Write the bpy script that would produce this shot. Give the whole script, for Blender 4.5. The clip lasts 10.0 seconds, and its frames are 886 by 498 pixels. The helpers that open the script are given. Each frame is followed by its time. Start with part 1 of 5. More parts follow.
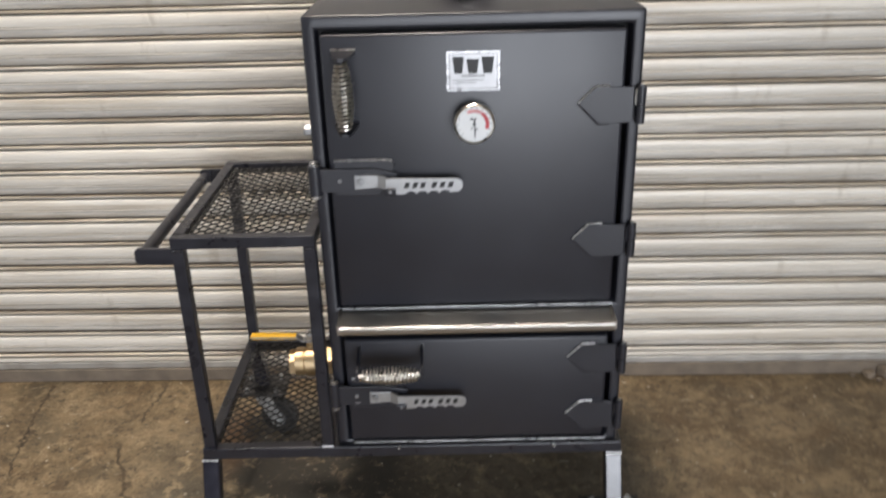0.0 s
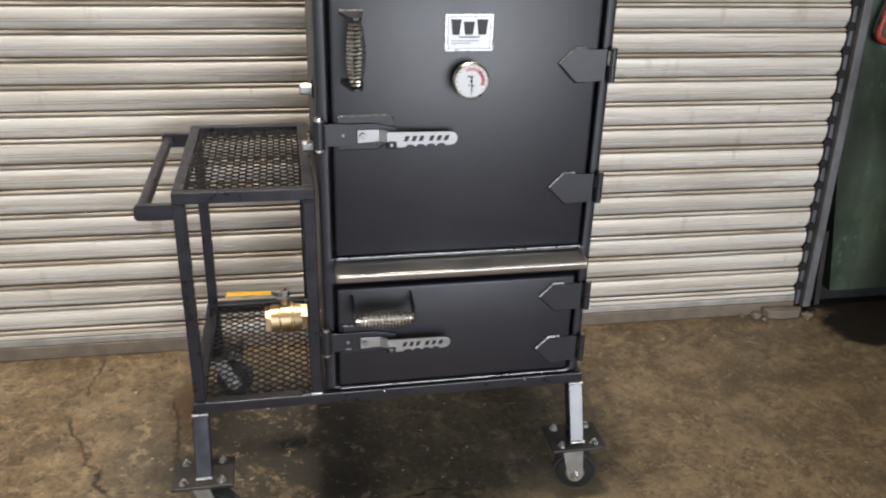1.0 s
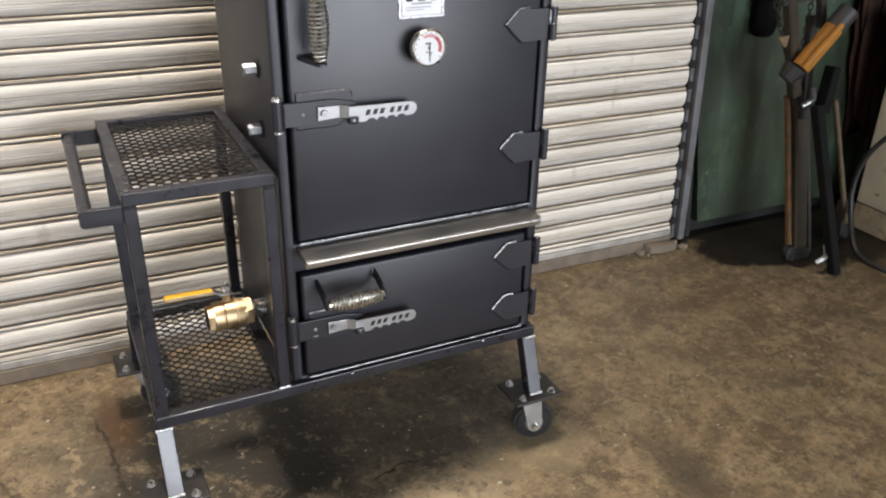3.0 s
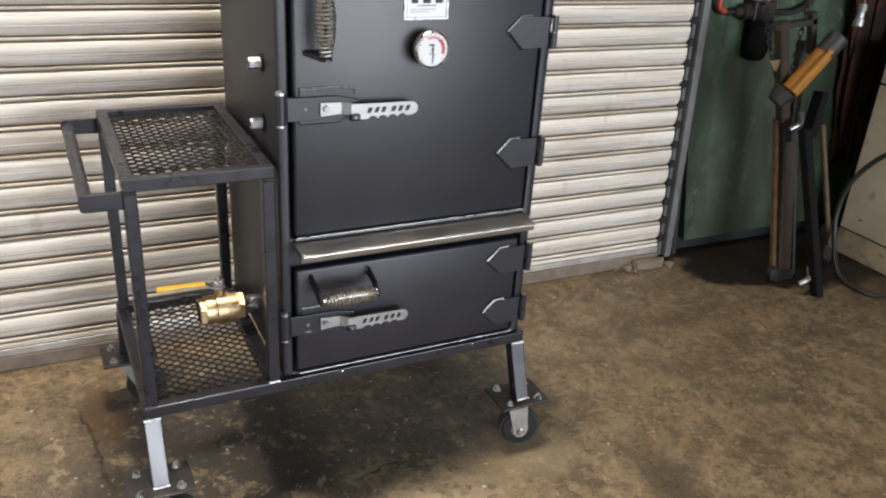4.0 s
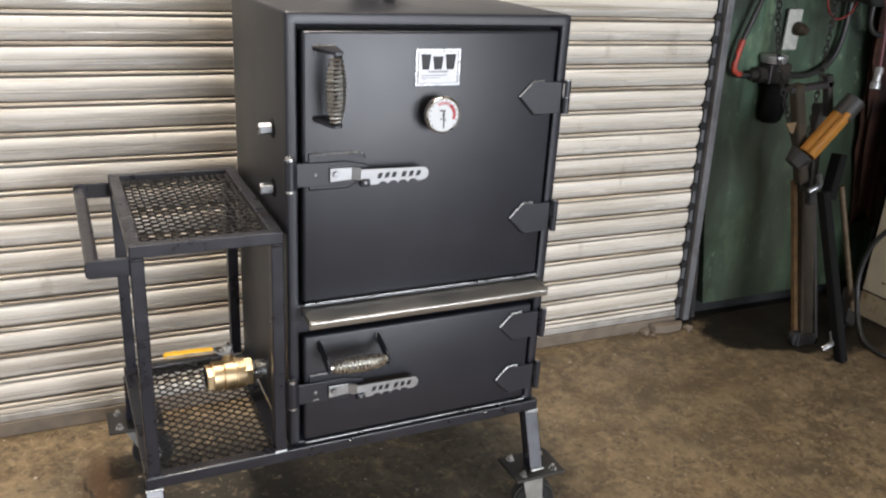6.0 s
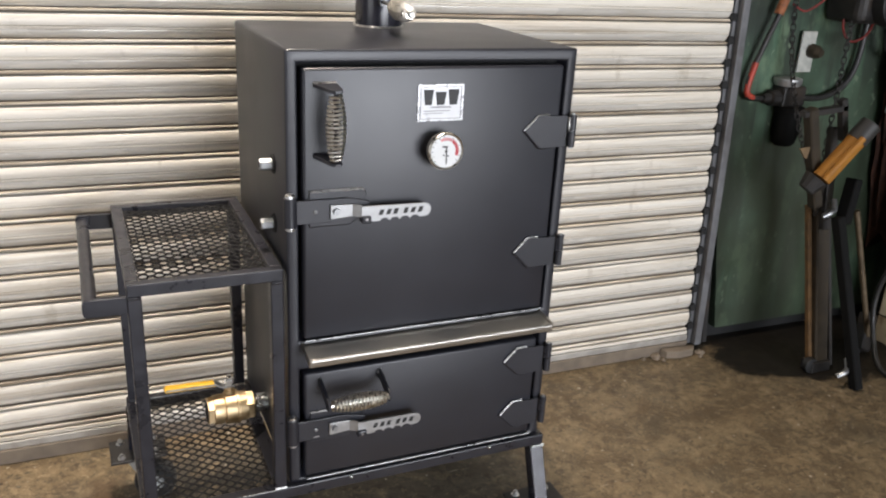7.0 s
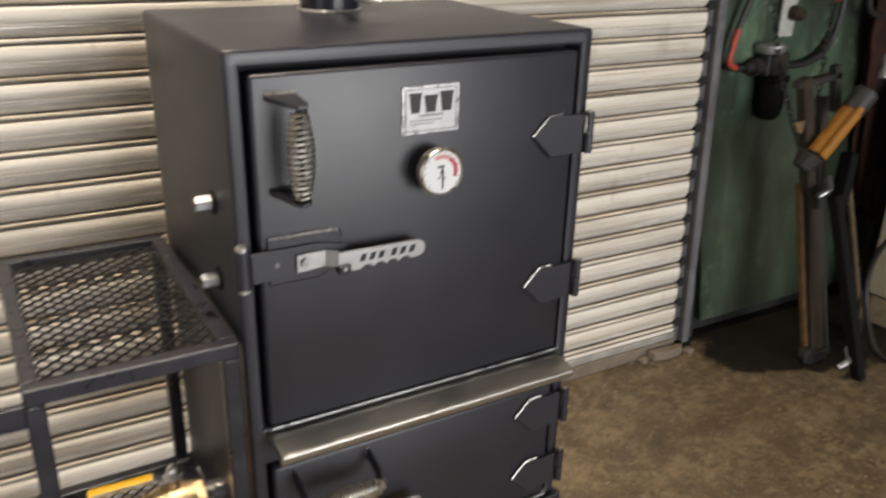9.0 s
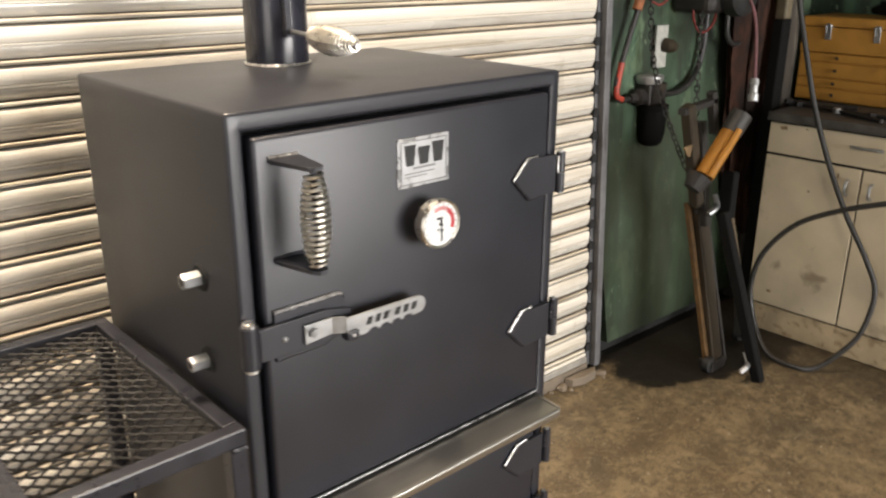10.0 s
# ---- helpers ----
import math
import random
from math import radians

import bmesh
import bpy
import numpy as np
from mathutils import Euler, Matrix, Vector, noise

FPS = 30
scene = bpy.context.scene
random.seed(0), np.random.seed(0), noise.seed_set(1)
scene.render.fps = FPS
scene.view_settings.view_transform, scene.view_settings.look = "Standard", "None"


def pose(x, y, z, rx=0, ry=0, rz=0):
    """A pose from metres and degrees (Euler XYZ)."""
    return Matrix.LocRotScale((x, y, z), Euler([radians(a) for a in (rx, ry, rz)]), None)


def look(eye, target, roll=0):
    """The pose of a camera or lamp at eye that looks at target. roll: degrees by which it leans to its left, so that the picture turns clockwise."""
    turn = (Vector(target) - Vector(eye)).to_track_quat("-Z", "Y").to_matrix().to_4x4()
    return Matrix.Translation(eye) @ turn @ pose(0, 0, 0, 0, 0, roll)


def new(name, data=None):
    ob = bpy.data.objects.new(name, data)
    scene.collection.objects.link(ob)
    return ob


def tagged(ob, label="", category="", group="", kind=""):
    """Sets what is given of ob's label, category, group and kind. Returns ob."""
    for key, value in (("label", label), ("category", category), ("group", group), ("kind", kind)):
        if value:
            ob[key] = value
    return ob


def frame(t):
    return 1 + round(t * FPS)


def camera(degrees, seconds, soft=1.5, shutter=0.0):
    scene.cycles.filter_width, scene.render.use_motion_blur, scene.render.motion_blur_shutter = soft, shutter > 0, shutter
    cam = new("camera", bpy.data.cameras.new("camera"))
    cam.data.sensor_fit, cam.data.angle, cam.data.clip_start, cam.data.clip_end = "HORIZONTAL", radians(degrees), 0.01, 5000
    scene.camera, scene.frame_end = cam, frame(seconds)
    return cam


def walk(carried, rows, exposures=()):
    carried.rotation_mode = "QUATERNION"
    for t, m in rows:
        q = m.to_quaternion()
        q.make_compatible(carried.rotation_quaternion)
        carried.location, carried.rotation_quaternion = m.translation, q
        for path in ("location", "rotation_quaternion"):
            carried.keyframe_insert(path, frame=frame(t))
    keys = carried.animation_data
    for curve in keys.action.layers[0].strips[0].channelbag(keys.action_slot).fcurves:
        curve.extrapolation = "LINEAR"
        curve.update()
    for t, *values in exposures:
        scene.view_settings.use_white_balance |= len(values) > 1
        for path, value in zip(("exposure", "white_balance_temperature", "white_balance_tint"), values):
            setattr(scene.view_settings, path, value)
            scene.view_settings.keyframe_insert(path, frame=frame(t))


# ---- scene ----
cam = camera(56.1, 10.0, soft=2.1, shutter=0.5)
PATH = [
    (0, (0.267, -1.561, 1.51), (0.248, 0.265, 0.694), -1.5),
    (0.5, (0.055, -1.663, 1.488), (0.242, 0.129, 0.62), -1.7),
    (1, (-0.063, -1.701, 1.484), (0.293, 0.082, 0.651), 1.7),
    (1.5, (-0.115, -1.718, 1.475), (0.215, 0.059, 0.619), 1.9),
    (2, (-0.215, -1.606, 1.443), (0.089, 0.113, 0.467), -1.0),
    (2.5, (-0.296, -1.556, 1.467), (0.373, 0.098, 0.562), 0.5),
    (2.7, (-0.341, -1.566, 1.476), (0.417, 0.048, 0.571), -0.2),
    (3.8, (-0.452, -1.593, 1.437), (0.381, 0.02, 0.597), 4.2),
    (4, (-0.435, -1.6, 1.439), (0.401, 0.01, 0.596), 3.8),
    (4.5, (-0.408, -1.612, 1.432), (0.437, -0.008, 0.589), 4.3),
    (5, (-0.409, -1.606, 1.435), (0.403, 0.004, 0.569), 3.7),
    (5.5, (-0.411, -1.605, 1.437), (0.377, 0.009, 0.557), 3.6),
    (5.7, (-0.412, -1.589, 1.434), (0.404, 0.076, 0.684), 3.5),
    (6.8, (-0.367, -1.558, 1.494), (0.427, 0.139, 0.794), 3.0),
    (7, (-0.364, -1.541, 1.495), (0.417, 0.16, 0.79), 3.2),
    (7.5, (-0.375, -1.515, 1.482), (0.509, 0.13, 0.765), 4.4),
    (8, (-0.413, -1.485, 1.464), (0.549, 0.103, 0.719), 6.3),
    (8.5, (-0.385, -1.283, 1.456), (0.393, 0.367, 0.636), 2.0),
    (9, (-0.309, -1.114, 1.467), (0.633, 0.479, 0.707), 1.4),
    (9.5, (-0.35, -1.026, 1.458), (0.804, 0.469, 0.799), 2.7),
    (10, (-0.483, -0.93, 1.47), (0.787, 0.463, 0.802), 0.2),
]
walk(cam, [(t, look(eye, target, roll)) for t, eye, target, roll in PATH],
     exposures=[(0, -0.59, 6470, 12), (1, -0.52, 6500, 12), (2.5, -0.27, 6470, 12), (5, -0.29, 6470, 12), (7, -0.27, 6560, 12.5), (8, -0.34, 6650, 12.5), (8.5, -0.39, 6650, 12.5), (9, -0.47, 7050, 12.5), (9.5, -0.04, 7300, 12.5), (10, 0.20, 7400, 12.5)])

# ---- world and light ----
world = bpy.data.worlds.new("sky")
world.use_nodes = True
scene.world = world
wn = world.node_tree
sky = wn.nodes.new("ShaderNodeTexSky")
sky.sky_type, sky.sun_disc = "NISHITA", False
sky.sun_elevation, sky.sun_rotation = radians(40), radians(150)
wn.links.new(sky.outputs[0], wn.nodes["Background"].inputs[0])
wn.nodes["Background"].inputs[1].default_value = 0.12

BACK_Y, OPEN_X0, OPEN_X1, OPEN_Z = -7.5, -0.4, 4.2, 3.0
CORNER_Y, FAR_X = -3.4, 7.5
lamp = bpy.data.lights.new("daylight", "AREA")
lamp.shape, lamp.size, lamp.size_y = "RECTANGLE", OPEN_X1 - OPEN_X0 - 0.1, OPEN_Z - 0.1
lamp.energy, lamp.color = 705, (0.87, 0.925, 1.0)
daylight = new("daylight", lamp)
daylight.matrix_world = pose((OPEN_X0 + OPEN_X1) / 2, BACK_Y + 0.02, OPEN_Z / 2, 90, 0, 0)
# Unseen side fill lamp, added to lift the left wall and bench.
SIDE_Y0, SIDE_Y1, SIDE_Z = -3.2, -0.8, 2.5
side = bpy.data.lights.new("side_fill", "AREA")
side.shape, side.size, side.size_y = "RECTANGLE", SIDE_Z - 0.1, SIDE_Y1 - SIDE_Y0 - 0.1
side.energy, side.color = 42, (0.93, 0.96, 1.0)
side_fill = new("side_fill", side)
side_fill.matrix_world = pose(-3.58, (SIDE_Y0 + SIDE_Y1) / 2, SIDE_Z / 2, 0, -90, 0)
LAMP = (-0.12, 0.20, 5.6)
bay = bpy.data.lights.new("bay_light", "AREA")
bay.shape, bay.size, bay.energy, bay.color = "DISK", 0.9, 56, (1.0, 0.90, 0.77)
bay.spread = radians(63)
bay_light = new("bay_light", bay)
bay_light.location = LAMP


# ---- materials ----
def mat(name, colour, rough=0.5, metal=0.0, vary=0.25, scale=20.0, bump=0.0, bump_scale=120.0, dirt=None, dirt_scale=4.0, dirt_at=0.55,
        dirt_soft=0.15, dirt_amount=0.7, rough_vary=0.1, stretch=(1, 1, 1), spec=0.5, coat=0.0, rand=0.0):
    """A surface with grain (fine noise), dirt (patches) and relief."""
    m = bpy.data.materials.new(name)
    m.use_nodes = True
    n, l = m.node_tree.nodes, m.node_tree.links
    b = n["Principled BSDF"]
    mp = n.new("ShaderNodeMapping")
    mp.inputs["Scale"].default_value = stretch
    geo = n.new("ShaderNodeNewGeometry")
    l.new(geo.outputs["Position"], mp.inputs["Vector"])
    fine = n.new("ShaderNodeTexNoise")
    fine.inputs["Scale"].default_value, fine.inputs["Detail"].default_value = scale, 6
    l.new(mp.outputs[0], fine.inputs["Vector"])
    ramp = n.new("ShaderNodeMapRange")
    ramp.inputs[1].default_value, ramp.inputs[2].default_value = 0.3, 0.7
    ramp.inputs[3].default_value, ramp.inputs[4].default_value = 1 - vary, 1 + vary
    l.new(fine.outputs[0], ramp.inputs[0])
    mul = n.new("ShaderNodeMix")
    mul.data_type, mul.blend_type = "RGBA", "MULTIPLY"
    mul.inputs[0].default_value = 1
    mul.inputs[6].default_value = (*colour, 1)
    l.new(ramp.outputs[0], mul.inputs[7])
    out = mul.outputs[2]
    if rand:
        oi = n.new("ShaderNodeObjectInfo")
        rr = n.new("ShaderNodeMapRange")
        rr.inputs[3].default_value, rr.inputs[4].default_value = 1 - rand, 1 + rand
        l.new(oi.outputs["Random"], rr.inputs[0])
        m2 = n.new("ShaderNodeMix")
        m2.data_type, m2.blend_type = "RGBA", "MULTIPLY"
        m2.inputs[0].default_value = 1
        l.new(out, m2.inputs[6])
        l.new(rr.outputs[0], m2.inputs[7])
        out = m2.outputs[2]
    if dirt:
        big = n.new("ShaderNodeTexNoise")
        big.inputs["Scale"].default_value, big.inputs["Detail"].default_value, big.inputs["Distortion"].default_value = dirt_scale, 8, 0.4
        l.new(mp.outputs[0], big.inputs["Vector"])
        dr = n.new("ShaderNodeMapRange")
        dr.inputs[1].default_value, dr.inputs[2].default_value = dirt_at, dirt_at + dirt_soft
        dr.inputs[3].default_value, dr.inputs[4].default_value = 0, dirt_amount
        l.new(big.outputs[0], dr.inputs[0])
        mx = n.new("ShaderNodeMix")
        mx.data_type = "RGBA"
        l.new(dr.outputs[0], mx.inputs[0])
        l.new(out, mx.inputs[6])
        mx.inputs[7].default_value = (*dirt, 1)
        out = mx.outputs[2]
    l.new(out, b.inputs["Base Color"])
    rv = n.new("ShaderNodeMapRange")
    rv.inputs[1].default_value, rv.inputs[2].default_value = 0.3, 0.7
    rv.inputs[3].default_value, rv.inputs[4].default_value = max(rough - rough_vary, 0.05), min(rough + rough_vary, 1)
    l.new(fine.outputs[0], rv.inputs[0])
    l.new(rv.outputs[0], b.inputs["Roughness"])
    b.inputs["Metallic"].default_value = metal
    b.inputs["Specular IOR Level"].default_value = spec
    b.inputs["Coat Weight"].default_value = coat
    if bump:
        bn = n.new("ShaderNodeTexNoise")
        bn.inputs["Scale"].default_value, bn.inputs["Detail"].default_value = bump_scale, 4
        l.new(mp.outputs[0], bn.inputs["Vector"])
        bp = n.new("ShaderNodeBump")
        bp.inputs["Strength"].default_value, bp.inputs["Distance"].default_value = bump, 0.002
        l.new(bn.outputs[0], bp.inputs["Height"])
        l.new(bp.outputs[0], b.inputs["Normal"])
    return m


BLACK = mat("satin black paint", (0.0162, 0.0167, 0.0228), 0.40, 0, 0.12, 9, 0.03, 700, rough_vary=0.02, spec=0.62)
BLACK_MESH = mat("black expanded metal", (0.013, 0.012, 0.012), 0.40, 0, 0.2, 40)
BLACK_TUBE = mat("black steel tube", (0.019, 0.019, 0.025), 0.33, 0, 0.2, 25, 0.06, 300, dirt=(0.04, 0.034, 0.028), dirt_scale=9, dirt_at=0.6, dirt_amount=0.3)
WELD = mat("weld bead", (0.56, 0.55, 0.53), 0.35, 0.9, 0.5, 160, 0.6, 300)
DULL_WELD = mat("dull weld bead", (0.30, 0.29, 0.28), 0.4, 0.8, 0.6, 160, 0.8, 300)
PAINTED_WELD = mat("glossy black painted weld", (0.022, 0.022, 0.026), 0.18, 0.0, 0.3, 120, 0.7, 260)
# Near-black: shade painted into gaps, liners and bores; also black fittings.
DARK_GAP = mat("near-black shaded gap and fitting", (0.008, 0.008, 0.008), 0.8)
STAINLESS = mat("brushed stainless", (0.44, 0.42, 0.385), 0.34, 0.95, 0.05, 14, 0.0, 60, rough_vary=0.03, stretch=(1, 4, 4), dirt=(0.28, 0.25, 0.21), dirt_scale=3, dirt_at=0.5, dirt_amount=0.3)
# Bright tone for the highlight strips laid along the door edges.
EDGE_GLINT = mat("bright edge highlight", (0.34, 0.34, 0.34), 0.35, 0.8, 0.5, 60)
ZINC = mat("zinc plate", (0.36, 0.365, 0.37), 0.42, 0.9, 0.2, 60, 0.1, 200)
FORK = mat("zinc plated fork", (0.46, 0.47, 0.46), 0.42, 0.7, 0.15, 40, 0.08, 200)
TREAD = mat("worn grey tread", (0.045, 0.045, 0.042), 0.6, 0, 0.2, 50, 0.1, 200)
ALU = mat("laser cut steel", (0.41, 0.41, 0.41), 0.45, 0.8, 0.12, 70, 0.08, 300)
BRIGHT = mat("bright plated steel", (0.62, 0.62, 0.62), 0.28, 1.0, 0.15, 60, 0.1, 200)
CHROME = mat("chrome wire", (0.70, 0.66, 0.59), 0.32, 1.0, 0.15, 90)
BRASS = mat("brass", (0.66, 0.50, 0.30), 0.46, 1.0, 0.12, 40, 0.1, 200, dirt=(0.45, 0.30, 0.15), dirt_scale=18, dirt_at=0.6, dirt_amount=0.4)
YELLOW = mat("yellow vinyl", (0.75, 0.42, 0.02), 0.45, 0, 0.1, 60)
PLATE = mat("caster plate steel", (0.045, 0.042, 0.040), 0.5, 0.4, 0.3, 40, 0.1, 200)
RUBBER = mat("black rubber", (0.008, 0.008, 0.008), 0.6, 0, 0.3, 60, 0.1, 200)
SOOTY = mat("sooty black", (0.006, 0.006, 0.006), 0.85, 0, 0.3, 30, 0.1, 200, spec=0.15)
HUB = mat("wheel hub", (0.20, 0.20, 0.20), 0.4, 0.3, 0.2, 50)
SIGN = mat("engraved aluminium", (0.50, 0.50, 0.51), 0.30, 0.6, 0.08, 60)
SIGN_FACE = mat("plate face", (0.55, 0.55, 0.56), 0.35, 0.3, 0.06, 60)
INK = mat("black ink", (0.012, 0.012, 0.012), 0.5)
INK_GREY = mat("grey ink", (0.22, 0.22, 0.22), 0.5)
DIAL = mat("white dial", (0.80, 0.80, 0.79), 0.35, 0, 0.03, 40)
RED = mat("red print", (0.55, 0.06, 0.07), 0.4)
SLAT = mat("aged roller door steel", (0.75, 0.695, 0.605), 0.34, 0.0, 0.10, 3.0, 0.05, 40, stretch=(0.5, 1, 6), dirt=(0.36, 0.29, 0.20), dirt_scale=2.2, dirt_at=0.58,
           dirt_soft=0.2, dirt_amount=0.45, rand=0.07, spec=0.6)
COVE = mat("worn pale slat cove", (0.66, 0.625, 0.565), 0.24, 0.12, 0.10, 6, 0.03, 60, stretch=(0.6, 1, 4), dirt=(0.30, 0.24, 0.16), dirt_scale=4, dirt_at=0.56, dirt_soft=0.25, dirt_amount=0.5, rand=0.08)
GRIME = mat("grimy cream slat lip", (0.54, 0.47, 0.37), 0.45, 0.0, 0.30, 12, 0.1, 60, stretch=(0.3, 1, 8), dirt=(0.16, 0.115, 0.07), dirt_scale=7, dirt_at=0.47, dirt_soft=0.16, dirt_amount=0.75, rand=0.15)
JOINT = mat("dark slat joints and troughs", (0.11, 0.085, 0.06), 0.8, 0, 0.4, 20)


def streak(m, colour, scale, stretch, lo, hi, amount):
    """Lays one more coat of dirt over a material, in long smears."""
    n, l = m.node_tree.nodes, m.node_tree.links
    to = n["Principled BSDF"].inputs["Base Color"]
    geo, mp, t, r, x = (n.new("ShaderNode" + k) for k in ("NewGeometry", "Mapping", "TexNoise", "MapRange", "Mix"))
    mp.inputs["Scale"].default_value, mp.inputs["Location"].default_value = stretch, (scale, 0, scale * 0.37)
    t.inputs["Scale"].default_value, t.inputs["Detail"].default_value, t.inputs["Roughness"].default_value = scale, 7, 0.65
    r.inputs[1].default_value, r.inputs[2].default_value, r.inputs[4].default_value = lo, hi, amount
    x.data_type = "RGBA"
    x.inputs[7].default_value = (*colour, 1)
    l.new(geo.outputs["Position"], mp.inputs["Vector"])
    l.new(mp.outputs[0], t.inputs["Vector"])
    l.new(t.outputs[0], r.inputs[0])
    l.new(r.outputs[0], x.inputs[0])
    l.new(to.links[0].from_socket, x.inputs[6])
    l.new(x.outputs[2], to)


for m in (SLAT, COVE, GRIME):
    streak(m, (0.40, 0.31, 0.20), 1.6, (0.35, 1, 14), 0.53, 0.68, 0.55)
    streak(m, (0.26, 0.19, 0.115), 2.4, (0.5, 1, 30), 0.58, 0.70, 0.65)
    streak(m, (0.84, 0.80, 0.72), 3.0, (0.5, 1, 26), 0.50, 0.66, 0.75)
    streak(m, (0.30, 0.24, 0.16), 11.0, (1, 1, 0.35), 0.60, 0.72, 0.5)
BOTTOM_BAR = mat("galvanised bottom bar", (0.42, 0.40, 0.365), 0.45, 0.4, 0.2, 12, 0.1, 80, dirt=(0.2, 0.17, 0.13), dirt_scale=5)
RAIL = mat("grey guide rail", (0.135, 0.135, 0.14), 0.55, 0.1, 0.25, 14, 0.1, 80, dirt=(0.05, 0.04, 0.035), dirt_scale=5)
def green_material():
    """Old mint paint: clean patches above, heavy oil streaks running down, scuffs, and a dark lower patch of dirt and
    painted shade.
    """
    # Base green kept dark to carry the corner's shade.
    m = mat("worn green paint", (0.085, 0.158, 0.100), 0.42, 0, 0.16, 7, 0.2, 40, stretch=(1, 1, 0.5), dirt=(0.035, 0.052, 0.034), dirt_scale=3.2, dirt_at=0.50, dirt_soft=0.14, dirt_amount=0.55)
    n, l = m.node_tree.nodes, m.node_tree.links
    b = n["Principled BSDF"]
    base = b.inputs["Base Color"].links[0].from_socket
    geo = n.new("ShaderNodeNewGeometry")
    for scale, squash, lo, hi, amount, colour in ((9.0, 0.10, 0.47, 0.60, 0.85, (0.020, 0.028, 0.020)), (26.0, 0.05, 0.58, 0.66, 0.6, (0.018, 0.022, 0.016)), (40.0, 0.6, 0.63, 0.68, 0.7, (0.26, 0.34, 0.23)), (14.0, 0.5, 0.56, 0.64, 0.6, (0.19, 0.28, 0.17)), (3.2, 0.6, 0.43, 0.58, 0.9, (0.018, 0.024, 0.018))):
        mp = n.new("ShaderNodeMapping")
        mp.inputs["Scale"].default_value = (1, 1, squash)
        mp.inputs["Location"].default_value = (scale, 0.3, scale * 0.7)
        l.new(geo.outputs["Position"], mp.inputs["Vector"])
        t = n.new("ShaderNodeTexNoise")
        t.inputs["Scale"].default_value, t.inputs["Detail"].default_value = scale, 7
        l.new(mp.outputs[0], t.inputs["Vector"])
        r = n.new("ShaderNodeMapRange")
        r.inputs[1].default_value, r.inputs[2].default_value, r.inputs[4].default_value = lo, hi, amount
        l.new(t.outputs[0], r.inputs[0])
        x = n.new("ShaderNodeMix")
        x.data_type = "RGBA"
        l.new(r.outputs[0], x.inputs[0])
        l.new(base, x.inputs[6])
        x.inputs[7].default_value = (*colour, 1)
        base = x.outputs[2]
    # Broad dark patch low down: dirt and the corner's shade in one colour.
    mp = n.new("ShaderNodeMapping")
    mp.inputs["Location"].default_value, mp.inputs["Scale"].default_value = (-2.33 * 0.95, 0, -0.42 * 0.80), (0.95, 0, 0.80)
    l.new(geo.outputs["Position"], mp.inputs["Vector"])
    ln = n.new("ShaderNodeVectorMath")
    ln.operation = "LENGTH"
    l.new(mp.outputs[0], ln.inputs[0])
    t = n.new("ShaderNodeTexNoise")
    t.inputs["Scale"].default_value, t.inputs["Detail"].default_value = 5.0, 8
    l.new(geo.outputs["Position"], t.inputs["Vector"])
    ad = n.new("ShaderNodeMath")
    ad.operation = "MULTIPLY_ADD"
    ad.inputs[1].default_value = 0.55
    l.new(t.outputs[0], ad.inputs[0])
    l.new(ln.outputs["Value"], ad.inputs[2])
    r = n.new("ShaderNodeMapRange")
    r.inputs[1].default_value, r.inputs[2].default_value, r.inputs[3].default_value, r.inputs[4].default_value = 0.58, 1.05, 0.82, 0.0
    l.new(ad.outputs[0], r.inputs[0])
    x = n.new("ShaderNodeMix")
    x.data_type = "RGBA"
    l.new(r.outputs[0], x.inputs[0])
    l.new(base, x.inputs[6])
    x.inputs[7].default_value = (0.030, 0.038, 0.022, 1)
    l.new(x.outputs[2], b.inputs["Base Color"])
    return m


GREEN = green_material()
CREAM = mat("chipped cream paint", (0.58, 0.495, 0.36), 0.5, 0, 0.12, 6, 0.1, 60, dirt=(0.13, 0.085, 0.045), dirt_scale=9, dirt_at=0.62, dirt_soft=0.10, dirt_amount=0.6)
RUSTY_CREAM = mat("rusting cream paint", (0.44, 0.35, 0.23), 0.6, 0, 0.2, 10, 0.2, 60, dirt=(0.14, 0.075, 0.03), dirt_scale=24, dirt_at=0.54, dirt_soft=0.12, dirt_amount=0.6)
BROWN_CHIP = mat("bare brown patch", (0.22, 0.15, 0.085), 0.7, 0, 0.3, 40)
WORKTOP = mat("dark worktop", (0.07, 0.065, 0.06), 0.5, 0.2, 0.4, 18, 0.2, 90)
CHEST = mat("orange yellow chest paint", (0.48, 0.225, 0.038), 0.55, 0, 0.15, 12, 0.05, 80, dirt=(0.2, 0.08, 0.02), dirt_scale=7, dirt_at=0.62)
ORANGE = mat("yellow jack paint", (0.33, 0.135, 0.012), 0.7, 0, 0.15, 30, dirt=(0.08, 0.045, 0.02), dirt_scale=16, dirt_at=0.58, dirt_amount=0.6)
OILY = mat("oily dark steel", (0.016, 0.014, 0.013), 0.55, 0.0, 0.45, 24, 0.3, 120, dirt=(0.045, 0.028, 0.016), dirt_scale=10)
BROWN_STEEL = mat("brown rusty steel", (0.031, 0.022, 0.012), 0.6, 0.2, 0.4, 24, 0.3, 120)
SACK = mat("rust brown sacking", (0.046, 0.020, 0.013), 0.85, 0, 0.5, 60, 0.5, 220, stretch=(1, 1, 0.5), dirt=(0.012, 0.008, 0.007), dirt_scale=9, dirt_at=0.46, dirt_soft=0.16, dirt_amount=0.85, spec=0.2)
HOSE = mat("black hose", (0.022, 0.021, 0.020), 0.5, 0, 0.3, 40)
RED_WIRE = mat("red wire", (0.17, 0.02, 0.016), 0.6, 0, 0.3, 40)
RED_HOSE = mat("red hose", (0.36, 0.045, 0.025), 0.5, 0, 0.3, 40)
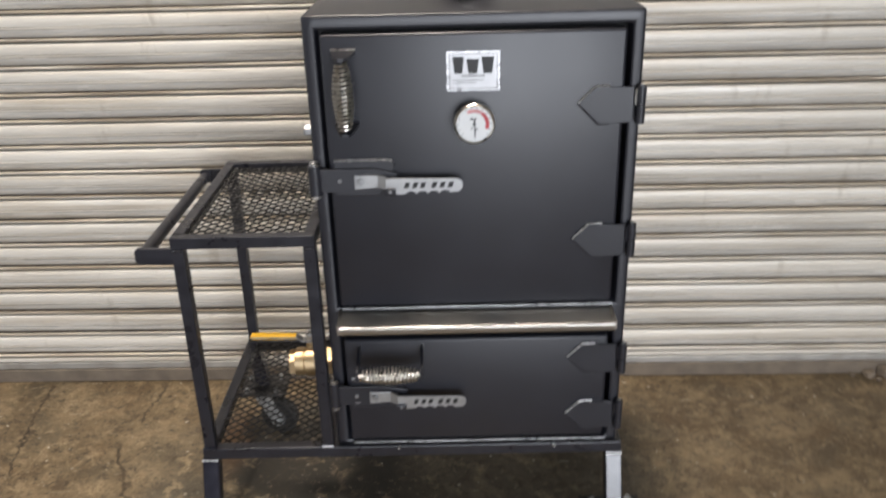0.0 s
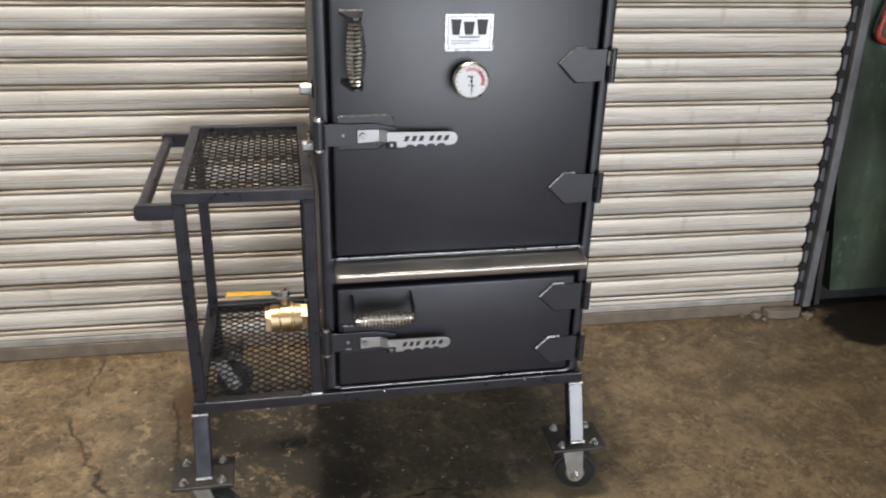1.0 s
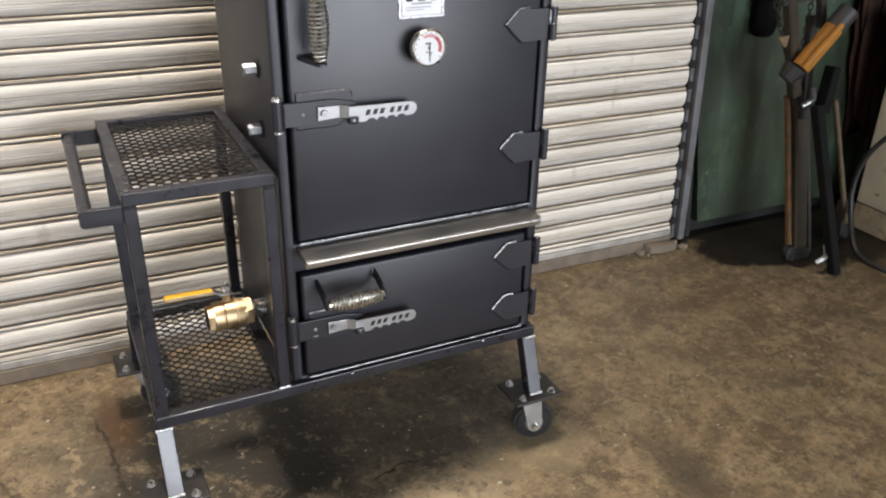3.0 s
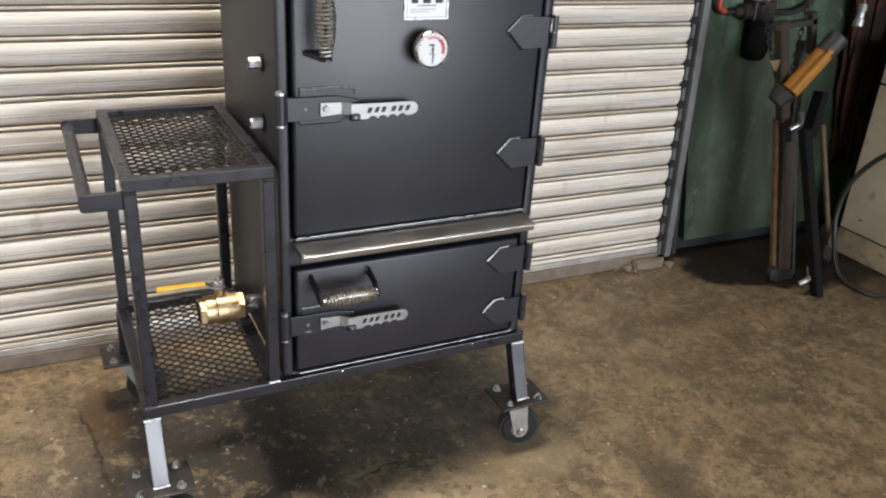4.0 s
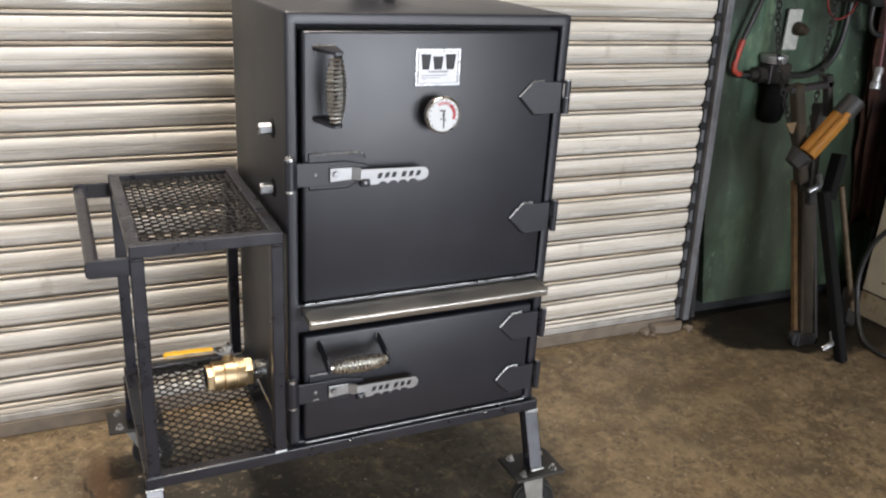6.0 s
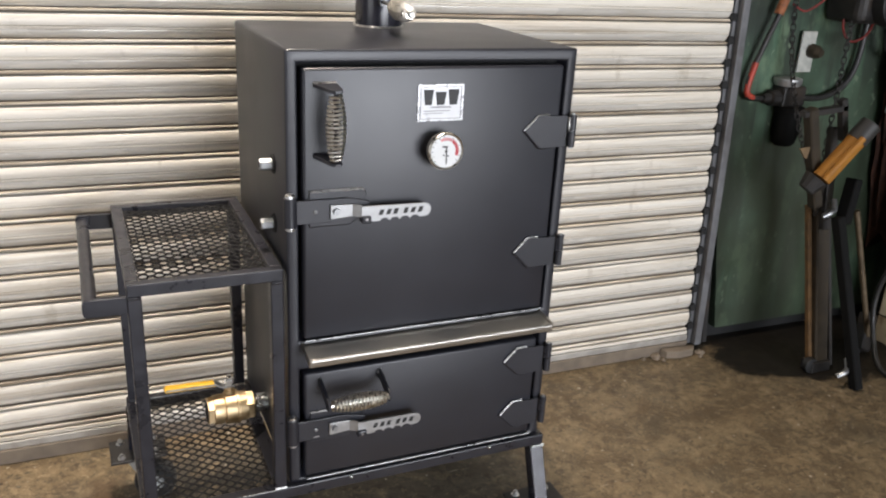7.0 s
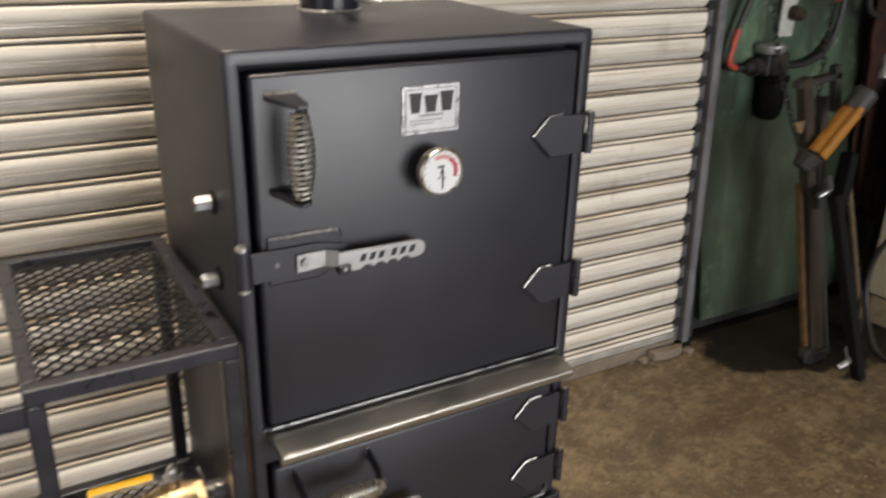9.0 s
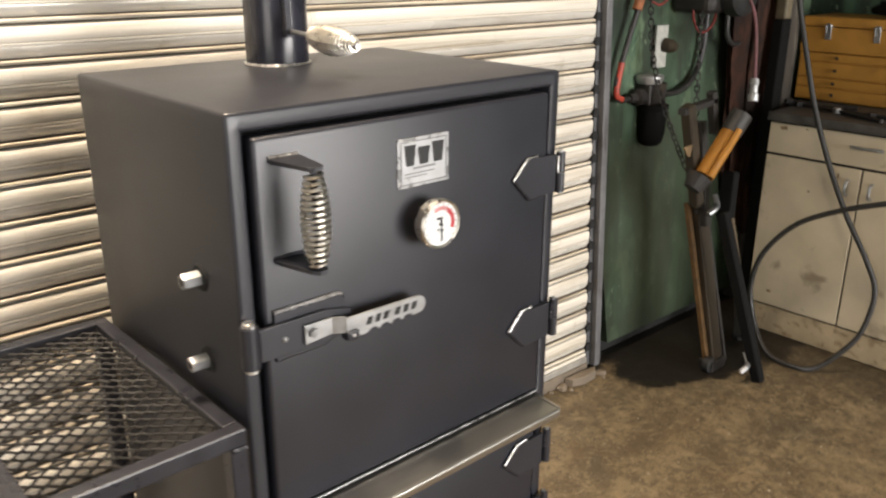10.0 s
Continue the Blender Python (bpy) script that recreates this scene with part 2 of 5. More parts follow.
SOCKET = mat("grey outlet plate", (0.42, 0.42, 0.38), 0.5, 0, 0.2, 40)
WOOD = mat("weathered timber", (0.050, 0.042, 0.033), 0.75, 0, 0.5, 14, 0.4, 60, stretch=(6, 6, 0.6), dirt=(0.24, 0.21, 0.165), dirt_scale=3.5, dirt_at=0.54, dirt_soft=0.12, dirt_amount=0.8)
WALL = mat("plain grey wall", (0.17, 0.16, 0.15), 0.8, 0, 0.15, 4, 0.1, 40)
CEIL = mat("workshop ceiling", (0.14, 0.125, 0.10), 0.8, 0, 0.15, 4)
SILL = mat("concrete sill", (0.17, 0.135, 0.10), 0.75, 0, 0.25, 16, 0.3, 60)


def floor_material():
    """Worn brown concrete: blotches, pale scuffs, dark specks, hairline cracks, oil stains and painted shade."""
    m = bpy.data.materials.new("worn concrete")
    m.use_nodes = True
    n, l = m.node_tree.nodes, m.node_tree.links
    b = n["Principled BSDF"]
    geo = n.new("ShaderNodeNewGeometry")
    pos = geo.outputs["Position"]

    def noise_tex(scale, detail=8, rough=0.6, dist=0.0):
        t = n.new("ShaderNodeTexNoise")
        t.inputs["Scale"].default_value, t.inputs["Detail"].default_value = scale, detail
        t.inputs["Roughness"].default_value, t.inputs["Distortion"].default_value = rough, dist
        l.new(pos, t.inputs["Vector"])
        return t.outputs[0]

    def span(src, a, c, lo=0.0, hi=1.0):
        r = n.new("ShaderNodeMapRange")
        r.inputs[1].default_value, r.inputs[2].default_value, r.inputs[3].default_value, r.inputs[4].default_value = a, c, lo, hi
        l.new(src, r.inputs[0])
        return r.outputs[0]

    def blend(fac, a, c):
        x = n.new("ShaderNodeMix")
        x.data_type = "RGBA"
        l.new(fac, x.inputs[0]) if not isinstance(fac, float) else None
        for i, v in ((6, a), (7, c)):
            if isinstance(v, tuple):
                x.inputs[i].default_value = (*v, 1)
            else:
                l.new(v, x.inputs[i])
        return x.outputs[2]

    def times(a, c):
        x = n.new("ShaderNodeMath")
        x.operation = "MULTIPLY"
        l.new(a, x.inputs[0])
        l.new(c, x.inputs[1])
        return x.outputs[0]

    big, mid, fine = noise_tex(1.5, 12, 0.62, 0.05), noise_tex(7.0, 12, 0.74, 0.1), noise_tex(60.0, 8, 0.75)
    col = blend(span(big, 0.38, 0.62), (0.108, 0.074, 0.041), (0.190, 0.139, 0.080))
    col = blend(span(mid, 0.45, 0.62, 0, 0.9), col, (0.30, 0.224, 0.132))
    col = blend(span(noise_tex(13.0, 12, 0.8, 0.1), 0.50, 0.60, 0, 0.75), col, (0.085, 0.058, 0.034))
    col = blend(span(noise_tex(3.1, 10, 0.7, 0.15), 0.52, 0.66, 0, 0.5), col, (0.080, 0.055, 0.032))
    col = blend(span(fine, 0.56, 0.66, 0, 0.8), col, (0.060, 0.040, 0.024))
    col = blend(span(noise_tex(5.3, 10, 0.7, 0.2), 0.52, 0.64, 0, 0.32), col, (0.225, 0.145, 0.075))
    col = blend(span(noise_tex(48.0, 5, 0.7), 0.64, 0.70, 0, 0.6), col, (0.52, 0.43, 0.30))
    col = blend(span(noise_tex(34.0, 3, 0.6, 0.6), 0.655, 0.70, 0, 0.8), col, (0.036, 0.027, 0.018))
    col = blend(span(noise_tex(85.0, 4, 0.6, 0.4), 0.62, 0.70, 0, 0.6), col, (0.045, 0.033, 0.021))
    col = blend(span(noise_tex(11.0, 12, 0.78, 1.2), 0.54, 0.66, 0, 0.65), col, (0.40, 0.305, 0.185))
    col = blend(span(noise_tex(30.0, 8, 0.7, 1.5), 0.60, 0.70, 0, 0.55), col, (0.46, 0.37, 0.24))
    col = blend(span(noise_tex(19.0, 3, 0.5), 0.735, 0.76, 0, 0.8), col, (0.60, 0.54, 0.42))
    col = blend(span(noise_tex(9.5, 12, 0.8, 0.8), 0.55, 0.63, 0, 0.55), col, (0.34, 0.262, 0.160))
    col = blend(span(noise_tex(22.0, 10, 0.8, 0.6), 0.58, 0.65, 0, 0.6), col, (0.070, 0.050, 0.030))
    col = blend(span(noise_tex(70.0, 4, 0.65, 0.9), 0.63, 0.67, 0, 0.85), col, (0.030, 0.022, 0.015))
    # oil stains with shade painted in about the smoker; near-black in the far corner
    def stain_shade(x, y, sx, sy, r0, r1, depth, colour, base):
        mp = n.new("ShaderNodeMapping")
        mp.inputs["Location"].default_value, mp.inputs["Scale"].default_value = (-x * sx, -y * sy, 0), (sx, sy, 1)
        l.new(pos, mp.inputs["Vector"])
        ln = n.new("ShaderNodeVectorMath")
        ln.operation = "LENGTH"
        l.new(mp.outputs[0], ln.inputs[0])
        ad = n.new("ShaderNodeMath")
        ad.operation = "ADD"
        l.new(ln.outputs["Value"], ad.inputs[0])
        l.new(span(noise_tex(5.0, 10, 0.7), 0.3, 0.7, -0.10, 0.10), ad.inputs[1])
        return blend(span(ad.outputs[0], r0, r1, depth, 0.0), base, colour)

    # Oily grey floor, with the shade under smoker and table painted in.
    col = stain_shade(0.10, 0.24, 0.72, 1.05, 0.40, 0.60, 0.62, (0.085, 0.080, 0.066), col)
    col = stain_shade(-0.14, 0.22, 1.7, 1.15, 0.38, 0.58, 0.88, (0.034, 0.031, 0.026), col)
    col = stain_shade(0.30, -0.21, 2.6, 6.0, 0.2, 0.7, 0.62, (0.50, 0.40, 0.26), col)
    col = blend(span(noise_tex(24.0, 10, 0.75, 0.3), 0.52, 0.60, 0, 0.5), col, (0.046, 0.037, 0.026))
    col = blend(span(noise_tex(42.0, 1, 0.4), 0.745, 0.775, 0, 0.85), col, (0.55, 0.50, 0.41))

    col = blend(span(noise_tex(4.2, 12, 0.72, 0.5), 0.53, 0.60, 0, 0.50), col, (0.080, 0.066, 0.045))
    col = blend(span(noise_tex(6.6, 12, 0.75, 0.4), 0.54, 0.61, 0, 0.45), col, (0.33, 0.25, 0.15))
    col = blend(span(noise_tex(17.0, 6, 0.7, 0.4), 0.57, 0.63, 0, 0.55), col, (0.36, 0.275, 0.165))
    col = blend(span(noise_tex(27.0, 5, 0.7, 0.5), 0.585, 0.64, 0, 0.7), col, (0.052, 0.040, 0.026))
    col = blend(span(noise_tex(55.0, 3, 0.6, 0.8), 0.64, 0.69, 0, 0.5), col, (0.42, 0.34, 0.23))

    # short pale scuff lines, thinned out by a broad mask
    def scuffs(turn, long, wide, base):
        mp = n.new("ShaderNodeMapping")
        mp.inputs["Rotation"].default_value, mp.inputs["Scale"].default_value = (0, 0, radians(turn)), (long, wide, 1)
        l.new(pos, mp.inputs["Vector"])
        t = n.new("ShaderNodeTexNoise")
        t.inputs["Scale"].default_value, t.inputs["Detail"].default_value = 1.0, 2
        l.new(mp.outputs[0], t.inputs["Vector"])
        f = times(span(t.outputs[0], 0.70, 0.74, 0, 0.8), span(noise_tex(4.0 + turn * 0.01, 4, 0.6), 0.45, 0.60))
        return blend(f, base, (0.44, 0.39, 0.30))

    for turn, long, wide in ((14, 9, 90), (-28, 12, 110), (66, 10, 100)):
        col = scuffs(turn, long, wide, col)
    col = stain_shade(0.94, -0.34, 4.5, 2.2, 0.12, 0.48, 0.72, (0.052, 0.042, 0.028), col)
    col = stain_shade(0.62, -0.10, 4.0, 6.0, 0.2, 0.8, 0.5, (0.45, 0.35, 0.21), col)
    col = stain_shade(-0.39, 0.45, 5.0, 1.8, 0.1, 0.40, 0.65, (0.105, 0.052, 0.020), col)
    # Broad darker floor on the right, near-black far corner, darker by the bench.
    col = stain_shade(1.55, 0.40, 0.65, 0.9, 0.25, 1.0, 0.38, (0.066, 0.051, 0.033), col)
    col = stain_shade(2.56, 0.75, 0.72, 1.15, 0.49, 0.55, 0.96, (0.007, 0.006, 0.005), col)
    col = stain_shade(2.66, 0.0, 1.9, 0.7, 0.35, 0.75, 0.6, (0.030, 0.023, 0.016), col)
    b.inputs["Specular IOR Level"].default_value = 0.3

    # long scratches: a rotated, wobbling line with ends
    def scratch(x, y, turn, half, width, base):
        mp = n.new("ShaderNodeMapping")
        mp.vector_type = "TEXTURE"
        mp.inputs["Location"].default_value, mp.inputs["Rotation"].default_value = (x, y, 0), (0, 0, radians(turn))
        l.new(pos, mp.inputs["Vector"])
        sp = n.new("ShaderNodeSeparateXYZ")
        l.new(mp.outputs[0], sp.inputs[0])

        def calc(op, p, q):
            k = n.new("ShaderNodeMath")
            k.operation = op
            for i, v in enumerate((p, q)):
                if v is None:
                    continue
                if isinstance(v, float):
                    k.inputs[i].default_value = v
                else:
                    l.new(v, k.inputs[i])
            return k.outputs[0]

        off = calc("ABSOLUTE", calc("ADD", sp.outputs[1], span(noise_tex(9.0, 6, 0.7), 0.3, 0.7, -0.022, 0.022)), None)
        along = calc("ABSOLUTE", sp.outputs[0], None)
        f = times(span(off, width * 0.3, width, 1, 0), span(along, half * 0.8, half, 1, 0))
        f = times(f, span(noise_tex(14.0, 5, 0.7), 0.36, 0.52, 0.15, 0.9))
        return blend(f, base, (0.022, 0.016, 0.011))

    for row in ((-0.645, 0.26, 115, 0.23, 0.009), (-0.685, 0.66, 88, 0.12, 0.005), (-1.03, 0.545, 99, 0.27, 0.005), (-0.41, 0.33, 97, 0.20, 0.008), (0.25, -0.02, 8, 0.08, 0.006)):
        col = scratch(*row, col)
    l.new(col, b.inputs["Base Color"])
    l.new(span(mid, 0.3, 0.7, 0.62, 0.38), b.inputs["Roughness"])
    bp = n.new("ShaderNodeBump")
    bp.inputs["Strength"].default_value, bp.inputs["Distance"].default_value = 0.35, 0.004
    l.new(fine, bp.inputs["Height"])
    l.new(bp.outputs[0], b.inputs["Normal"])
    return m


FLOOR = floor_material()


# ---- building helpers ----
def origin_of(ob):
    while ob.parent:
        ob = ob.parent
    return ob.location


def part(name, bm, material, parent=None, label="", smooth=0):
    """Links a bmesh, built in world places, as one mesh object, under a thing or a part if one is given. smooth: degrees."""
    me = bpy.data.meshes.new(name)
    bmesh.ops.recalc_face_normals(bm, faces=bm.faces[:])
    if smooth:
        for f in bm.faces:
            f.smooth = True
        for e in bm.edges:
            if len(e.link_faces) == 2 and e.calc_face_angle(0) > radians(smooth):
                e.smooth = False
    bm.to_mesh(me)
    bm.free()
    me.materials.append(material)
    ob = new(name, me)
    if parent:
        me.transform(Matrix.Translation(-origin_of(parent)))
        ob.parent = parent
    if label:
        tagged(ob, label)
    return ob


def thing(name, at, label, category, group="", kind=""):
    ob = new(name)
    ob.location, ob.empty_display_size = at, 0.05
    return tagged(ob, label, category, group, kind)


def box(bm, x0, x1, y0, y1, z0, z1, bevel=0.0, seg=2):
    m = Matrix.LocRotScale(((x0 + x1) / 2, (y0 + y1) / 2, (z0 + z1) / 2), None, (x1 - x0, y1 - y0, z1 - z0))
    vs = bmesh.ops.create_cube(bm, size=1, matrix=m)["verts"]
    if bevel:
        es = list({e for v in vs for e in v.link_edges})
        bmesh.ops.bevel(bm, geom=es, offset=bevel, segments=seg, affect="EDGES", profile=0.5)
    return bm


def boxed(*a, **k):
    return box(bmesh.new(), *a, **k)


def frames_along(pts):
    """Points with a carried-along frame, for sweeping a round section."""
    pts = [Vector(p) for p in pts]
    tang = [(pts[min(i + 1, len(pts) - 1)] - pts[max(i - 1, 0)]).normalized() for i in range(len(pts))]
    up = Vector((0, 0, 1)) if abs(tang[0].z) < 0.9 else Vector((1, 0, 0))
    u = tang[0].cross(up).normalized()
    for p, t in zip(pts, tang):
        u = (u - t * u.dot(t)).normalized()
        yield p, u, t.cross(u)


def tube(bm, pts, r, seg=8):
    rs = r if isinstance(r, (list, tuple)) else [r] * len(pts)
    rings = []
    for (p, u, v), rr in zip(frames_along(pts), rs):
        rings.append([bm.verts.new(p + (u * math.cos(a) + v * math.sin(a)) * rr) for a in (2 * math.pi * k / seg for k in range(seg))])
    for a, c in zip(rings, rings[1:]):
        for k in range(seg):
            bm.faces.new((a[k], a[(k + 1) % seg], c[(k + 1) % seg], c[k]))
    bm.faces.new(rings[0][::-1])
    bm.faces.new(rings[-1])
    return bm


def tubed(pts, r, seg=8):
    return tube(bmesh.new(), pts, r, seg)


def spline(pts, n=10):
    """A smooth line through points (Catmull-Rom)."""
    p = [Vector(q) for q in pts]
    p = [2 * p[0] - p[1]] + p + [2 * p[-1] - p[-2]]
    out = []
    for i in range(1, len(p) - 2):
        for k in range(n):
            t = k / n
            out.append(0.5 * (2 * p[i] + (p[i + 1] - p[i - 1]) * t + (2 * p[i - 1] - 5 * p[i] + 4 * p[i + 1] - p[i + 2]) * t * t
                              + (3 * p[i] - p[i - 1] - 3 * p[i + 1] + p[i + 2]) * t ** 3))
    return out + [p[-2]]


def turned(bm, p0, p1, profile, seg=20):
    """A body of revolution from p0 to p1: profile rows (share of the way, radius)."""
    p0, p1 = Vector(p0), Vector(p1)
    return tube_rows(bm, [p0.lerp(p1, s) for s, _ in profile], [r for _, r in profile], (p1 - p0).normalized(), seg)


def tube_rows(bm, pts, rs, axis, seg):
    up = Vector((0, 0, 1)) if abs(axis.z) < 0.9 else Vector((1, 0, 0))
    u = axis.cross(up).normalized()
    v = axis.cross(u)
    rings = [[bm.verts.new(p + (u * math.cos(a) + v * math.sin(a)) * r) for a in (2 * math.pi * (k + 0.5) / seg for k in range(seg))] for p, r in zip(pts, rs)]
    for a, c in zip(rings, rings[1:]):
        for k in range(seg):
            bm.faces.new((a[k], a[(k + 1) % seg], c[(k + 1) % seg], c[k]))
    bm.faces.new(rings[0][::-1])
    bm.faces.new(rings[-1])
    return bm


def prism(bm, outline, d0, d1, plane="xz", bevel=0.0):
    """An outline pushed through from d0 to d1 across its plane."""
    put = {"xz": lambda a, c, d: (a, d, c), "xy": lambda a, c, d: (a, c, d), "yz": lambda a, c, d: (d, a, c)}[plane]
    lo = [bm.verts.new(put(a, c, d0)) for a, c in outline]
    hi = [bm.verts.new(put(a, c, d1)) for a, c in outline]
    fs = [bm.faces.new(lo[::-1]), bm.faces.new(hi)]
    k = len(outline)
    for i in range(k):
        bm.faces.new((lo[i], lo[(i + 1) % k], hi[(i + 1) % k], hi[i]))
    if bevel:
        bmesh.ops.bevel(bm, geom=[e for f in fs for e in f.edges], offset=bevel, segments=2, affect="EDGES", profile=0.5)
    return bm


def frame_solid(xs, zs, holes, y0, y1, bevel=0.0):
    """A slab in the xz plane with rectangular holes (cells of the grid that xs and zs make)."""
    bm = bmesh.new()
    full = [[(i, j) not in holes for j in range(len(zs) - 1)] for i in range(len(xs) - 1)]
    cache = {}

    def vert(i, j, y):
        if (i, j, y) not in cache:
            cache[i, j, y] = bm.verts.new((xs[i], y, zs[j]))
        return cache[i, j, y]

    def is_full(i, j):
        return 0 <= i < len(xs) - 1 and 0 <= j < len(zs) - 1 and full[i][j]

    for i in range(len(xs) - 1):
        for j in range(len(zs) - 1):
            if not full[i][j]:
                continue
            for y in (y0, y1):
                bm.faces.new([vert(a, c, y) for a, c in ((i, j), (i + 1, j), (i + 1, j + 1), (i, j + 1))])
            for (a, c), (e, g), (di, dj) in (((i, j), (i + 1, j), (0, -1)), ((i, j + 1), (i + 1, j + 1), (0, 1)), ((i, j), (i, j + 1), (-1, 0)), ((i + 1, j), (i + 1, j + 1), (1, 0))):
                if not is_full(i + di, j + dj):
                    bm.faces.new((vert(a, c, y0), vert(e, g, y0), vert(e, g, y1), vert(a, c, y1)))
    bmesh.ops.recalc_face_normals(bm, faces=bm.faces[:])
    if bevel:
        es = [e for e in bm.edges if len(e.link_faces) == 2 and e.calc_face_angle(0) > 0.8]
        bmesh.ops.bevel(bm, geom=es, offset=bevel, segments=2, affect="EDGES", profile=0.5)
    return bm


def bead(bm, pts, r=0.003):
    """A lumpy weld bead along points."""
    line = []
    for a, c in zip(pts, pts[1:]):
        a, c = Vector(a), Vector(c)
        k = max(2, int((c - a).length / 0.004))
        line += [a.lerp(c, i / k) for i in range(k)]
    line.append(Vector(pts[-1]))
    return tube(bm, line, [r * (0.75 + 0.45 * random.random()) for _ in line], 6)


def coil(p0, p1, r_end, r_mid, turns, wire, seg=6):
    """A bulged spring grip from p0 to p1."""
    p0, p1 = Vector(p0), Vector(p1)
    ax = (p1 - p0).normalized()
    up = Vector((0, 0, 1)) if abs(ax.z) < 0.9 else Vector((1, 0, 0))
    u = ax.cross(up).normalized()
    v = ax.cross(u)
    pts = []
    k = turns * 14
    for i in range(k + 1):
        s = i / k
        r = r_end + (r_mid - r_end) * math.sin(math.pi * s) ** 0.8
        a = 2 * math.pi * turns * s
        pts.append(p0.lerp(p1, s) + (u * math.cos(a) + v * math.sin(a)) * r)
    return tubed(pts, wire, seg)


def hex_nut(bm, p0, p1, r):
    return turned(bm, p0, p1, ((0, r * 0.92), (0.12, r), (0.88, r), (1, r * 0.9)), 6)


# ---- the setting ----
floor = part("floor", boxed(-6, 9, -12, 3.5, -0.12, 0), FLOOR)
tagged(floor, "worn brown concrete workshop floor with stains and specks", "floor", kind="structure")
WALL_Y = 0.789
WALL_TURN = Matrix.Translation((0, WALL_Y, 0)) @ Matrix.Rotation(-0.018, 4, "Z") @ Matrix.Rotation(-0.04, 4, "X") @ Matrix.Translation((0, -WALL_Y, 0))
DOOR_X0, DOOR_X1 = -3.6, 1.772
PITCH = 0.0784
SLAT_Z = 0.0875

roller = thing("roller_door", (DOOR_X0, WALL_Y, 0), "closed cream steel roller door with ribbed slats and stains", "roller door", kind="structure")


def slat_mesh(seed):
    """One slat: a broad face above, a double groove, a glossy curl that turns in under it, a dark trough and a lip."""
    prof = [(0.013, -0.0016), (0.013, 0.0020), (0.004, 0.0024), (0.0004, 0.0030), (-0.0006, 0.0045), (-0.0006, 0.0085), (0.0004, 0.0102), (0.0060, 0.0112), (0.0125, 0.0122), (0.0128, 0.0145)]
    for k in range(1, 11):
        a = 1 - k / 10
        prof.append((0.0002 + 0.0118 * a ** 2.3, 0.0150 + 0.0208 * (1 - a)))
    prof += [(0.0032, 0.0362), (0.0032, 0.0378), (-0.0002, 0.0384), (-0.0006, 0.0398), (-0.0004, 0.0422), (0.0026, 0.0426), (0.0026, 0.0440), (-0.0006, 0.0451)]
    prof += [(-0.0015, 0.050), (-0.0021, 0.058), (-0.0014, 0.067), (0.0006, 0.0740), (0.0040, 0.0756), (0.0125, 0.0761)]
    bm = bmesh.new()
    rnd = random.Random(seed)
    waves = [(rnd.uniform(1.5, 14), rnd.uniform(0, 6.28), rnd.uniform(0.2, 1.0)) for _ in range(7)]
    dents = [(rnd.uniform(0.3, 5.2), rnd.uniform(0.020, 0.070), rnd.uniform(0.0008, 0.0022), rnd.uniform(0.02, 0.05)) for _ in range(7)]
    rows = []
    for m in range(109):
        x = (DOOR_X1 - DOOR_X0) * m / 108
        bend = sum(a * math.sin(q * x + p) for q, p, a in waves) / 7
        row = []
        for d, z in prof:
            push = sum(a * math.exp(-((x - dx) ** 2) / w ** 2 - ((z - dz) ** 2) / 0.012 ** 2) for dx, dz, a, w in dents) if d < 0.012 else 0
            row.append(bm.verts.new((x, d + push + (0.0016 * bend if d < 0.012 else 0), z + (0.0009 * bend if 0.004 < z < 0.074 else 0))))
        row += [bm.verts.new((x, 0.016, z)) for z in (prof[-1][1], prof[0][1])]
        rows.append(row)
    k = len(rows[0])
    for ra, rb in zip(rows, rows[1:]):
        for i in range(k):
            f = bm.faces.new((ra[i], rb[i], rb[(i + 1) % k], ra[(i + 1) % k]))
            f.smooth = 0 < i < k - 4
            f.material_index = 3 if i in (0, 1, 7, 8) else 2 if 2 <= i <= 6 or i in (20, 25) else 1 if 9 <= i <= 19 else 0
    bm.faces.new(rows[0])
    bm.faces.new(rows[-1][::-1])
    bmesh.ops.recalc_face_normals(bm, faces=bm.faces[:])
    for e in bm.edges:
        if len(e.link_faces) == 2 and e.calc_face_angle(0) > radians(50):
            e.smooth = False
    me = bpy.data.meshes.new("slat")
    bm.to_mesh(me)
    bm.free()
    me.materials.append(SLAT)
    me.materials.append(COVE)
    me.materials.append(GRIME)
    me.materials.append(JOINT)
    return me


part("bottom_bar", boxed(DOOR_X0, DOOR_X1, WALL_Y - 0.008, WALL_Y + 0.02, 0.047, 0.070, 0.003), BOTTOM_BAR, roller, "grey galvanised bottom bar")
part("bottom_lip", boxed(DOOR_X0, DOOR_X1, WALL_Y - 0.003, WALL_Y + 0.018, 0.072, SLAT_Z - 0.003, 0.002), SLAT, roller)
sill = part("sill", boxed(DOOR_X0, DOOR_X1, WALL_Y - 0.012, WALL_Y + 0.06, 0, 0.046, 0.004), SILL)
sill.matrix_world = WALL_TURN @ sill.matrix_world
tagged(sill, "low brown concrete sill under the roller door", "sill", kind="structure")

rail = thing("guide_rail", (1.815, WALL_Y, 0), "grey steel guide channel beside the roller door", "guide rail", kind="structure")
part("channel_web", boxed(1.787, 1.829, WALL_Y + 0.006, WALL_Y + 0.03, 0.026, 2.9), RAIL, rail)
part("channel_flange", boxed(1.802, 1.832, WALL_Y - 0.022, WALL_Y + 0.006, 0.026, 2.9, 0.003), RAIL, rail)
GREEN_Y = 0.816
